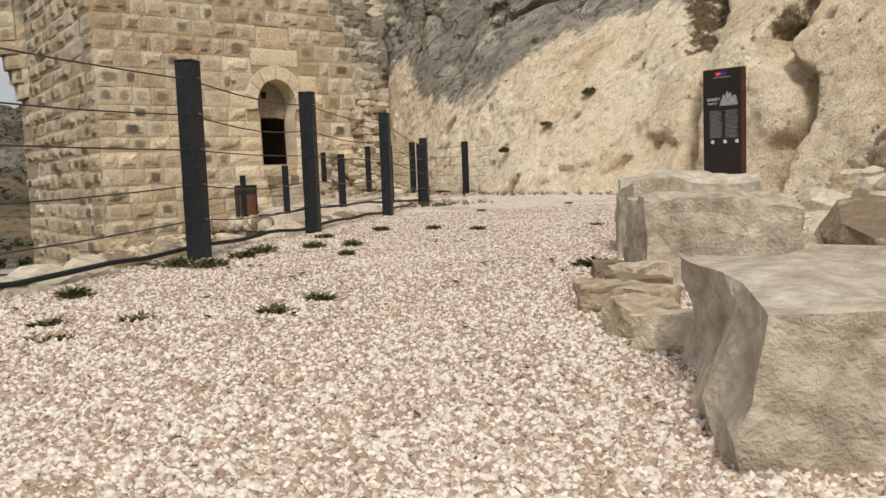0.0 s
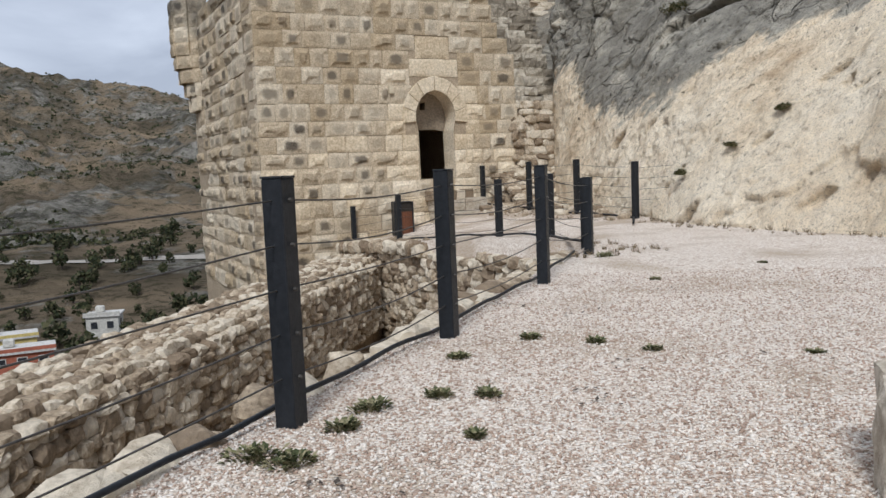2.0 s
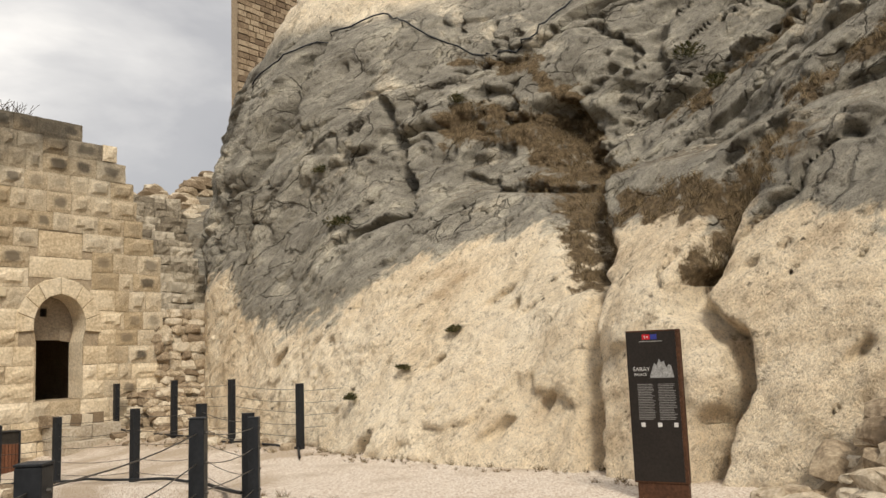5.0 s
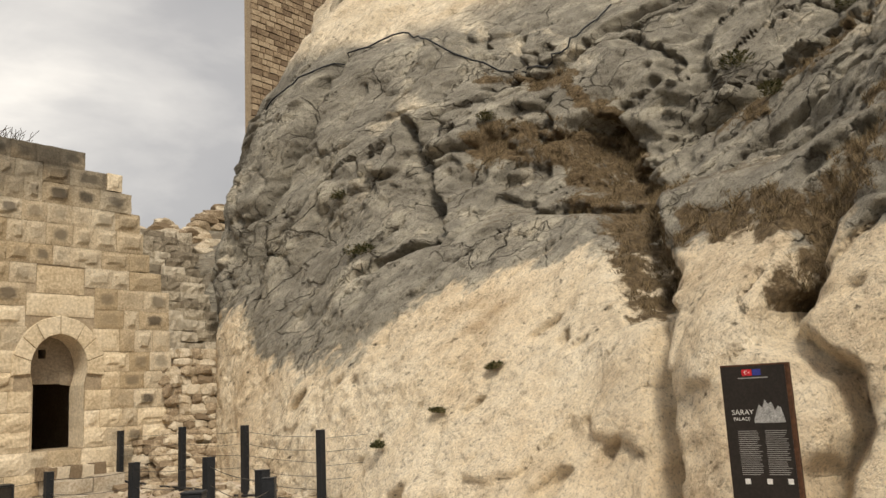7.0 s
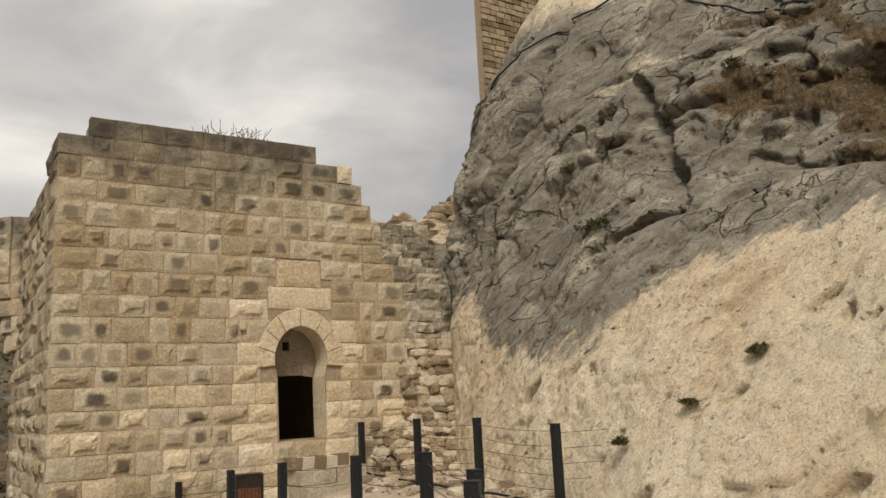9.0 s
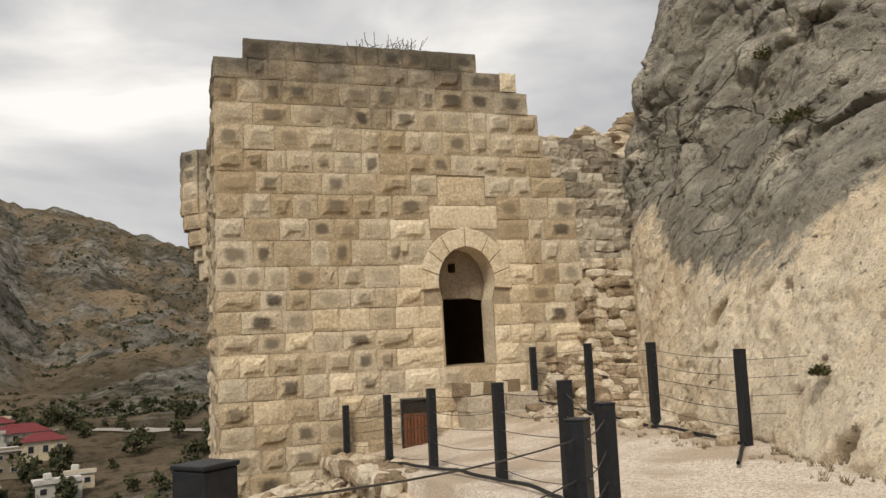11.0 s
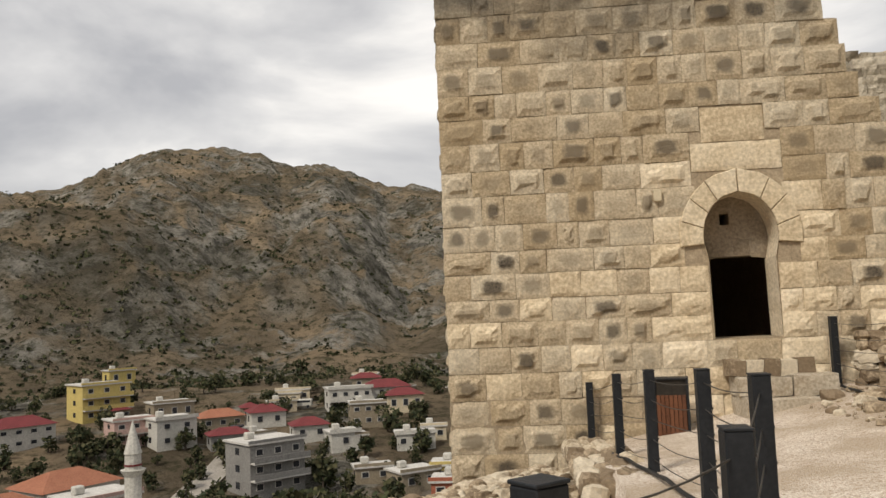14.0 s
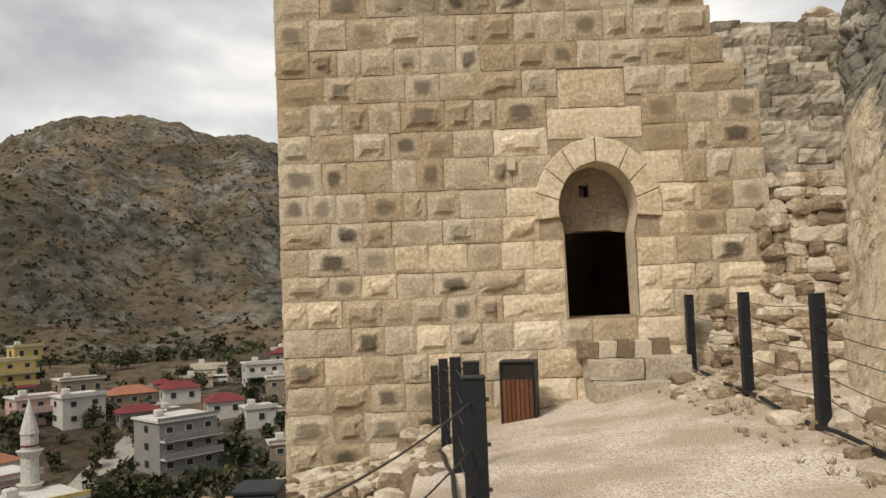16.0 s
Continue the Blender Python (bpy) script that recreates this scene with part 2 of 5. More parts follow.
def cliff_material():
    """Cream limestone below, grey weathered skin above a ragged line, dark seams, dry turf on the ledges."""
    m = bpy.data.materials.new("cliff_limestone")
    m.use_nodes = True
    n, l = m.node_tree.nodes, m.node_tree.links
    b = n["Principled BSDF"]
    g = n.new("ShaderNodeNewGeometry")
    pos = g.outputs["Position"]
    def nt(scale, detail=8, rgh=0.62, mapped=None):
        t = n.new("ShaderNodeTexNoise")
        t.inputs["Scale"].default_value, t.inputs["Detail"].default_value, t.inputs["Roughness"].default_value = scale, detail, rgh
        if mapped:
            mp = n.new("ShaderNodeMapping")
            mp.vector_type = "TEXTURE"
            mp.inputs["Rotation"].default_value = (radians(mapped[0]), 0, 0)
            mp.inputs["Scale"].default_value = mapped[1]
            l.new(pos, mp.inputs["Vector"])
            l.new(mp.outputs[0], t.inputs["Vector"])
        else:
            l.new(pos, t.inputs["Vector"])
        return t.outputs["Fac"]
    def mm(op, a, c, clamp=False):
        t = n.new("ShaderNodeMath")
        t.operation, t.use_clamp = op, clamp
        for i, v in enumerate((a, c)):
            if isinstance(v, (int, float)):
                t.inputs[i].default_value = v
            else:
                l.new(v, t.inputs[i])
        return t.outputs[0]
    def ramp(f, stops):
        t = n.new("ShaderNodeValToRGB")
        el = t.color_ramp.elements
        while len(el) < len(stops):
            el.new(0.5)
        for e, (p, c) in zip(el, stops):
            e.position, e.color = p, (*c, 1)
        l.new(f, t.inputs[0])
        return t.outputs[0]
    def mix(f, a, c, kind="MIX"):
        t = n.new("ShaderNodeMix")
        t.data_type, t.blend_type = "RGBA", kind
        for key, v in ((0, f), (6, a), (7, c)):
            if isinstance(v, (int, float)):
                t.inputs[key].default_value = v
            elif isinstance(v, tuple):
                t.inputs[key].default_value = (*v, 1)
            else:
                l.new(v, t.inputs[key])
        return t.outputs[2]
    sp = n.new("ShaderNodeSeparateXYZ")
    l.new(pos, sp.inputs[0])
    broad, fine, streak = nt(0.45), nt(7.0, 10, 0.7), nt(1.0, 8, 0.65, (-40, (1.0, 1.0, 0.38)))
    cream = ramp(mm("ADD", mm("MULTIPLY", broad, 0.55), mm("MULTIPLY", streak, 0.45)),
                 [(0.33, (0.48, 0.36, 0.235)), (0.44, (0.70, 0.58, 0.42)), (0.60, (0.80, 0.70, 0.545))])
    grey = ramp(mm("ADD", mm("MULTIPLY", nt(0.9), 0.5), mm("MULTIPLY", streak, 0.5)),
                [(0.36, (0.16, 0.145, 0.12)), (0.5, (0.27, 0.25, 0.21)), (0.62, (0.44, 0.405, 0.33))])
    # the line between skin and fresh rock climbs from the stairs to the ledge, and falls again
    yr = n.new("ShaderNodeMapRange")
    yr.inputs["From Min"].default_value, yr.inputs["From Max"].default_value = 4.0, 24.0
    l.new(sp.outputs["Y"], yr.inputs["Value"])
    line = n.new("ShaderNodeValToRGB")
    el = line.color_ramp.elements
    el[0].position, el[0].color = 0.0, (0.33,) * 3 + (1,)
    el[1].position, el[1].color = 1.0, (0.33,) * 3 + (1,)
    for p, h in ((0.035, 0.275), (0.09, 0.305), (0.13, 0.29), (0.195, 0.345), (0.24, 0.325), (0.31, 0.39), (0.39, 0.375), (0.48, 0.305), (0.57, 0.225), (0.73, 0.23), (0.80, 0.36)):
        el.new(p).color = (h,) * 3 + (1,)
    l.new(yr.outputs[0], line.inputs[0])
    h = mm("MULTIPLY", line.outputs[0], 10.0)
    ragged = mm("ADD", mm("MULTIPLY", mm("SUBTRACT", broad, 0.5), 1.8), mm("MULTIPLY", mm("SUBTRACT", streak, 0.5), 2.4))
    over = mm("MULTIPLY", mm("ADD", mm("SUBTRACT", sp.outputs["Z"], h), ragged), 3.5, True)
    patches = mm("MULTIPLY", mm("SUBTRACT", nt(0.45, 8, 0.7), 0.585), 8.0, True)
    over = mm("SUBTRACT", over, mm("MULTIPLY", patches, 0.8), True)
    fresh = mm("MULTIPLY", mm("MULTIPLY", mm("SUBTRACT", mm("ADD", sp.outputs["Z"], mm("MULTIPLY", mm("SUBTRACT", broad, 0.5), 4.0)), 11.2), 1.1, True), mm("MULTIPLY", mm("SUBTRACT", sp.outputs["Y"], 15.0), 0.5, True))
    over = mm("SUBTRACT", over, mm("MULTIPLY", fresh, 0.85), True)
    col = mix(over, cream, grey)
    col = mix(0.7, col, ramp(fine, [(0.33, (0.30, 0.27, 0.24)), (0.42, (0.95, 0.95, 0.95)), (0.7, (1.25, 1.25, 1.22))]), "MULTIPLY")
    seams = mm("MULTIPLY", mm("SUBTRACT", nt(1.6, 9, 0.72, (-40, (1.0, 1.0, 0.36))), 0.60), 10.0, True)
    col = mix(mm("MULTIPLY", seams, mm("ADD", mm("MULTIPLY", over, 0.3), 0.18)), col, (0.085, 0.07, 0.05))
    grain = nt(34.0, 6, 0.7)
    col = mix(0.7, col, ramp(grain, [(0.34, (0.3, 0.28, 0.26)), (0.45, (1.0, 1.0, 1.0)), (0.7, (1.3, 1.3, 1.3))]), "MULTIPLY")
    def cracks(scale, width, flat):
        warp = n.new("ShaderNodeTexNoise")
        warp.inputs["Scale"].default_value, warp.inputs["Detail"].default_value = scale * 1.3, 6
        l.new(pos, warp.inputs["Vector"])
        ad = n.new("ShaderNodeVectorMath")
        ad.operation = "MULTIPLY_ADD"
        ad.inputs[1].default_value = (0.9 / scale,) * 3
        l.new(warp.outputs["Color"], ad.inputs[0])
        l.new(pos, ad.inputs[2])
        mp = n.new("ShaderNodeMapping")
        mp.vector_type = "TEXTURE"
        mp.inputs["Rotation"].default_value = (radians(-40), 0, 0)
        mp.inputs["Scale"].default_value = (1.0, 1.0, flat)
        l.new(ad.outputs[0], mp.inputs["Vector"])
        v = n.new("ShaderNodeTexVoronoi")
        v.feature = "DISTANCE_TO_EDGE"
        v.inputs["Scale"].default_value = scale
        l.new(mp.outputs[0], v.inputs["Vector"])
        return mm("MULTIPLY", mm("SUBTRACT", width, v.outputs["Distance"]), 1.0 / width, True)
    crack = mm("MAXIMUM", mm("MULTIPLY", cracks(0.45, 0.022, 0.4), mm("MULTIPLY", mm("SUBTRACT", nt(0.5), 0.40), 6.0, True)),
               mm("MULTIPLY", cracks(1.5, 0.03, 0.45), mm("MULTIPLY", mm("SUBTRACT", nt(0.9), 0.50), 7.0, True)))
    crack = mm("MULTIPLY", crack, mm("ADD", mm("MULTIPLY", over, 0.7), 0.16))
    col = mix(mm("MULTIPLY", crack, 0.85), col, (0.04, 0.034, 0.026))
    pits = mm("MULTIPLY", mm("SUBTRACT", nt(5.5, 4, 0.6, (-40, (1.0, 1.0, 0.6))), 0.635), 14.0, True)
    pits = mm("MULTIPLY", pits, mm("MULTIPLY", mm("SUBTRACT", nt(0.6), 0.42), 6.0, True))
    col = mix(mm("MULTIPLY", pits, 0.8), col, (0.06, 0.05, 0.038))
    pale = mm("MULTIPLY", mm("SUBTRACT", nt(2.6, 9, 0.75, (-40, (1.0, 1.0, 0.4))), 0.58), 8.0, True)
    col = mix(mm("MULTIPLY", pale, 0.45), col, (0.66, 0.58, 0.45))
    ns = n.new("ShaderNodeSeparateXYZ")
    l.new(g.outputs["True Normal"], ns.inputs[0])
    cover = n.new("ShaderNodeAttribute")
    cover.attribute_name = "soil"
    flat = mm("MULTIPLY", mm("SUBTRACT", mm("ADD", ns.outputs["Z"], mm("MULTIPLY", mm("SUBTRACT", nt(1.3), 0.5), 0.5)), 0.80), 8.0, True)
    flat = mm("MULTIPLY", mm("MULTIPLY", flat, 0.6), mm("MULTIPLY", mm("SUBTRACT", sp.outputs["Z"], 4.4), 2.0, True))
    bare = mm("MULTIPLY", mm("SUBTRACT", nt(1.9, 8, 0.7), 0.5), 2.6)
    turf = mm("MAXIMUM", flat, mm("MULTIPLY", mm("SUBTRACT", mm("ADD", cover.outputs["Fac"], bare), 0.62), 4.0, True))
    col = mix(turf, col, ramp(nt(9, 8, 0.75), [(0.32, (0.05, 0.038, 0.024)), (0.5, (0.14, 0.10, 0.058)), (0.68, (0.25, 0.185, 0.11))]))
    l.new(col, b.inputs["Base Color"])
    b.inputs["Roughness"].default_value = 0.92
    b.inputs["Specular IOR Level"].default_value = 0.2
    bp = n.new("ShaderNodeBump")
    bp.inputs["Strength"].default_value, bp.inputs["Distance"].default_value = 1.0, 0.10
    l.new(mm("SUBTRACT", mm("ADD", mm("ADD", fine, mm("MULTIPLY", grain, 0.25)), mm("MULTIPLY", streak, 0.8)), mm("ADD", mm("MULTIPLY", crack, 0.9), mm("MULTIPLY", pits, 0.6))), bp.inputs["Height"])
    l.new(bp.outputs[0], b.inputs["Normal"])
    return m


def hill_material():
    """Valley side: grey limestone ribs on top, brown slopes with scrub, pale earth round the village."""
    m = bpy.data.materials.new("hillside")
    m.use_nodes = True
    n, l = m.node_tree.nodes, m.node_tree.links
    b = n["Principled BSDF"]
    g = n.new("ShaderNodeNewGeometry")
    pos = g.outputs["Position"]
    def nt(scale, detail=9, rgh=0.65):
        t = n.new("ShaderNodeTexNoise")
        t.inputs["Scale"].default_value, t.inputs["Detail"].default_value, t.inputs["Roughness"].default_value = scale, detail, rgh
        l.new(pos, t.inputs["Vector"])
        return t.outputs["Fac"]
    def ramp(f, stops):
        t = n.new("ShaderNodeValToRGB")
        el = t.color_ramp.elements
        while len(el) < len(stops):
            el.new(0.5)
        for e, (p, c) in zip(el, stops):
            e.position, e.color = p, (*c, 1)
        l.new(f, t.inputs[0])
        return t.outputs[0]
    def mix(f, a, c, kind="MIX"):
        t = n.new("ShaderNodeMix")
        t.data_type, t.blend_type = "RGBA", kind
        for key, v in ((0, f), (6, a), (7, c)):
            if isinstance(v, (int, float)):
                t.inputs[key].default_value = v
            elif isinstance(v, tuple):
                t.inputs[key].default_value = (*v, 1)
            else:
                l.new(v, t.inputs[key])
        return t.outputs[2]
    soil = ramp(nt(0.02), [(0.35, (0.12, 0.097, 0.068)), (0.5, (0.21, 0.165, 0.115)), (0.65, (0.33, 0.25, 0.165))])
    rock = ramp(nt(0.09, 10, 0.75), [(0.40, (0.08, 0.075, 0.065)), (0.5, (0.22, 0.205, 0.175)), (0.62, (0.36, 0.335, 0.29))])
    scrub = ramp(nt(0.25, 10, 0.75), [(0.50, (0, 0, 0)), (0.60, (1, 1, 1))])
    wood = ramp(nt(0.009, 5), [(0.5, (0, 0, 0)), (0.62, (1, 1, 1))])
    sp = n.new("ShaderNodeSeparateXYZ")
    l.new(pos, sp.inputs[0])
    nm = n.new("ShaderNodeSeparateXYZ")
    l.new(g.outputs["Normal"], nm.inputs[0])
    steep = n.new("ShaderNodeMapRange")
    steep.inputs["From Min"].default_value, steep.inputs["From Max"].default_value = 0.90, 0.74
    l.new(nm.outputs["Z"], steep.inputs["Value"])
    outcrop = ramp(nt(0.028, 8, 0.7), [(0.50, (0, 0, 0)), (0.56, (1, 1, 1))])
    col = mix(outcrop, mix(steep.outputs[0], soil, rock), rock)
    t = n.new("ShaderNodeMath")
    t.operation = "MULTIPLY"
    t.inputs[1].default_value = 0.75
    l.new(scrub, t.inputs[0])
    col = mix(t.outputs[0], col, (0.05, 0.05, 0.028))
    t2 = n.new("ShaderNodeMath")
    t2.operation = "MULTIPLY"
    t2.inputs[1].default_value = 0.6
    l.new(wood, t2.inputs[0])
    col = mix(t2.outputs[0], col, (0.055, 0.05, 0.035))
    l.new(col, b.inputs["Base Color"])
    b.inputs["Roughness"].default_value = 1.0
    b.inputs["Specular IOR Level"].default_value = 0.0
    bp = n.new("ShaderNodeBump")
    bp.inputs["Strength"].default_value, bp.inputs["Distance"].default_value = 1.0, 7.0
    l.new(nt(0.12, 10, 0.7), bp.inputs["Height"])
    l.new(bp.outputs[0], b.inputs["Normal"])
    return m


gravel_mat, cliff_mat, hill_mat = gravel_material(), cliff_material(), hill_material()


# ---- building helpers ----
def mesh_of(name, bm, material):
    me = bpy.data.meshes.new(name)
    bm.to_mesh(me)
    bm.free()
    me.materials.append(material)
    return me


def part(name, bm, material, parent, label=""):
    ob = new(name, mesh_of(name, bm, material))
    ob.parent = parent
    return tagged(ob, label)


def empty(name, m, label, category, group="", kind=""):
    ob = new(name)
    ob.empty_display_size = 0.1
    ob.matrix_world = m
    return tagged(ob, label, category, group, kind)


def thing(name, bm, material, label, category, group="", kind="", m=None):
    ob = new(name, mesh_of(name, bm, material))
    if m:
        ob.matrix_world = m
    return tagged(ob, label, category, group, kind)


def box(bm, x0, x1, y0, y1, z0, z1, bevel=0.0):
    made = bmesh.ops.create_cube(bm, size=1, matrix=Matrix.LocRotScale(((x0 + x1) / 2, (y0 + y1) / 2, (z0 + z1) / 2), None, (x1 - x0, y1 - y0, z1 - z0)))
    if bevel:
        edges = {e for v in made["verts"] for e in v.link_edges}
        bmesh.ops.bevel(bm, geom=list(edges), offset=bevel, segments=1, affect="EDGES")
    return bm


def boxed(*a, bevel=0.0):
    return box(bmesh.new(), *a, bevel=bevel)


def data_mesh(name, verts, faces, material, smooth=False):
    me = bpy.data.meshes.new(name)
    me.from_pydata(verts, [], faces)
    me.materials.append(material)
    if smooth:
        me.polygons.foreach_set("use_smooth", [True] * len(me.polygons))
    me.update()
    return me


def grid_mesh(name, pts, material, smooth=True):
    """pts: rows of points, all rows of one length."""
    h, w = len(pts), len(pts[0])
    faces = [(j * w + i, j * w + i + 1, (j + 1) * w + i + 1, (j + 1) * w + i) for j in range(h - 1) for i in range(w - 1)]
    return data_mesh(name, [p for row in pts for p in row], faces, material, smooth)


def tube(name, paths, radius, material, parent=None, label=""):
    cu = bpy.data.curves.new(name, "CURVE")
    cu.dimensions, cu.bevel_depth, cu.bevel_resolution = "3D", radius, 1
    for pts in paths:
        s = cu.splines.new("POLY")
        s.points.add(len(pts) - 1)
        for p, q in zip(s.points, pts):
            p.co = (*q, 1)
    cu.materials.append(material)
    tmp = bpy.data.objects.new(name, cu)
    me = bpy.data.meshes.new_from_object(tmp)
    bpy.data.objects.remove(tmp)
    ob = new(name, me)
    ob.parent = parent
    return tagged(ob, label)


def clamp(v, a=0.0, b=1.0):
    return max(a, min(b, v))


def smooth(v):
    v = clamp(v)
    return v * v * (3 - 2 * v)


def table(xs, ys, x):
    return float(np.interp(x, xs, ys))


def fbm(x, y, z, octaves=5, h=0.9):
    return noise.fractal((x, y, z), h, 2.1, octaves)


# ---- ground ----
KX, KY = 0.74, 0.67


def kerb_side(x, y):
    """Metres to the path's side of the kerb line."""
    return (x - 0.56) * KY - (y - 3.91) * KX


def base_z(x, y):
    w = clamp((y - 11) / 10.4) ** 1.5
    u = clamp((12.2 - x) / 3.8)
    z = w * (0.15 - 0.9 * u ** 0.8)
    s = x * 0.61 + y * 0.79
    if s < 1.0:
        z -= min(1.3, (1.0 - s) * 1.25)
    return z


def inside(x, y):
    """Metres inside the gravel, negative beyond its edge."""
    k = kerb_side(x, y)
    t = x - 8.3
    return max(min(k, 40), min(t, (y - 9.0))) if y > 9.0 else k


def ground_z(x, y):
    d = inside(x, y)
    z = base_z(x, y) + 0.02 * fbm(x * 0.8, y * 0.8, 3)
    if d < -0.05:
        z -= min(2.3, (-d - 0.05) * (14 if y > 10.2 and x - 8.3 > kerb_side(x, y) else 3.6)) + 0.12 * fbm(x * 2, y * 2, 7) * clamp(-d)
    return z


rows = []
for j in range(0, 281):
    y = -6 + j * 0.1
    rows.append([(x, y, ground_z(x, y)) for x in (-9 + i * 0.1 for i in range(0, 271))])
path_mesh = grid_mesh("ground", rows, gravel_mat)
path_mesh.materials.append(earth)
for p in path_mesh.polygons:
    if inside(p.center.x, p.center.y) < -0.08:
        p.material_index = 1
ground = tagged(new("ground", path_mesh), "pale pinkish crushed stone gravel path on the terrace", "ground", kind="structure")


# ---- cliff ----
CY = [-8, 3, 6, 8, 10, 12.5, 16, 19, 21, 24, 31]
CZ = [-0.8, 2.3, 4.7, 5.4, 7, 10, 14, 22]
CX = [[10.6, 11.8, 13.2, 14.4, 16.5, 19.5, 24, 31],
      [10.8, 12.0, 13.4, 14.8, 16.8, 20.0, 24.5, 31],
      [11.0, 12.1, 13.6, 15.4, 17.4, 20.5, 25, 31],
      [10.9, 12.5, 15.2, 17.6, 19.2, 21.5, 25.5, 31],
      [10.9, 13.3, 15.4, 18.0, 19.4, 21, 25, 31],
      [11.2, 13.1, 15.0, 16.6, 18.0, 20, 24, 30],
      [12.4, 13.4, 14.7, 15.0, 16.0, 18, 22, 28],
      [13.4, 13.9, 14.5, 14.8, 15.4, 17, 20.5, 27],
      [14.4, 14.6, 14.8, 14.9, 15.1, 16.1, 19.3, 26],
      [17.0, 17.0, 17.0, 17.0, 17.2, 18, 20.6, 26],
      [24.0, 23.0, 22.5, 22.5, 22.5, 23, 24.5, 28]]
CXA = np.array(CX)


def cliff_x(y, z):
    zi = clamp(table(CZ, range(len(CZ)), z), 0, len(CZ) - 1)
    a = int(min(zi, len(CZ) - 2))
    f = zi - a
    col = CXA[:, a] * (1 - f) + CXA[:, a + 1] * f
    yi = clamp(table(CY, range(len(CY)), y), 0, len(CY) - 1)
    c = int(min(yi, len(CY) - 2))
    g = yi - c
    return float(col[c] * (1 - g) + col[c + 1] * g)


def crease(y, z, pts, width, depth, ragged=0.12):
    """Depth of a V-shaped fissure that follows a bent line over the face, given as y and z."""
    if not (min(p[0] for p in pts) - width - 0.5 < y < max(p[0] for p in pts) + width + 0.5 and min(p[1] for p in pts) - width - 0.5 < z < max(p[1] for p in pts) + width + 0.5):
        return 0.0
    y += ragged * noise.noise((y * 2.1, z * 2.1, 3.3)) + 0.4 * ragged * noise.noise((y * 6, z * 6, 1.3))
    z += ragged * noise.noise((y * 2.1, z * 2.1, 9.1))
    best = 9.0
    for (y0, z0), (y1, z1) in zip(pts, pts[1:]):
        dy, dz = y1 - y0, z1 - z0
        t = clamp(((y - y0) * dy + (z - z0) * dz) / (dy * dy + dz * dz))
        best = min(best, math.hypot(y - y0 - t * dy, z - z0 - t * dz))
    return depth * clamp(1.0 - best / width) ** 0.8


MAIN_GULLY = ((12.2, 6.9), (11.6, 5.9), (10.2, 4.4), (9.5, 3.5), (9.1, 2.95))
MAIN_CLEFT = ((9.1, 2.95), (8.68, 2.43), (8.5, 1.43), (8.3, 0.7), (8.14, -0.3))
SIDE_GULLY = ((6.3, 4.6), (6.75, 3.4), (6.85, 2.8), (6.94, 2.42))
SIDE_CLEFT = ((6.94, 2.42), (7.15, 2.15), (6.7, 1.95), (6.3, 1.65), (6.22, 1.1), (6.5, 0.6), (6.6, -0.3))
SHELF = ((14.0, 7.1), (12.6, 6.6), (11.6, 5.7), (10.6, 4.9))
UPPER_SHELF = ((8.6, 3.9), (7.6, 3.9), (6.8, 3.6), (6.0, 4.3))


def soil_at(y, z):
    """How far the face is covered by soil and dry turf: gullies and shelves."""
    return max(crease(y, z, MAIN_GULLY, 0.75, 1.5), crease(y, z, SIDE_GULLY, 0.5, 1.4), crease(y, z, SHELF, 1.0, 1.35, 0.5),
               crease(y, z, UPPER_SHELF, 0.55, 1.3, 0.4), crease(y, z, ((6.2, 5.4), (4.6, 6.6), (3.0, 7.8)), 0.5, 1.2, 0.5),
               crease(y, z, ((9.4, 6.6), (7.6, 7.9), (6.0, 9.4)), 0.45, 1.2, 0.5), crease(y, z, ((15.0, 9.2), (13.2, 8.6), (12.0, 7.6)), 0.45, 1.2, 0.4))


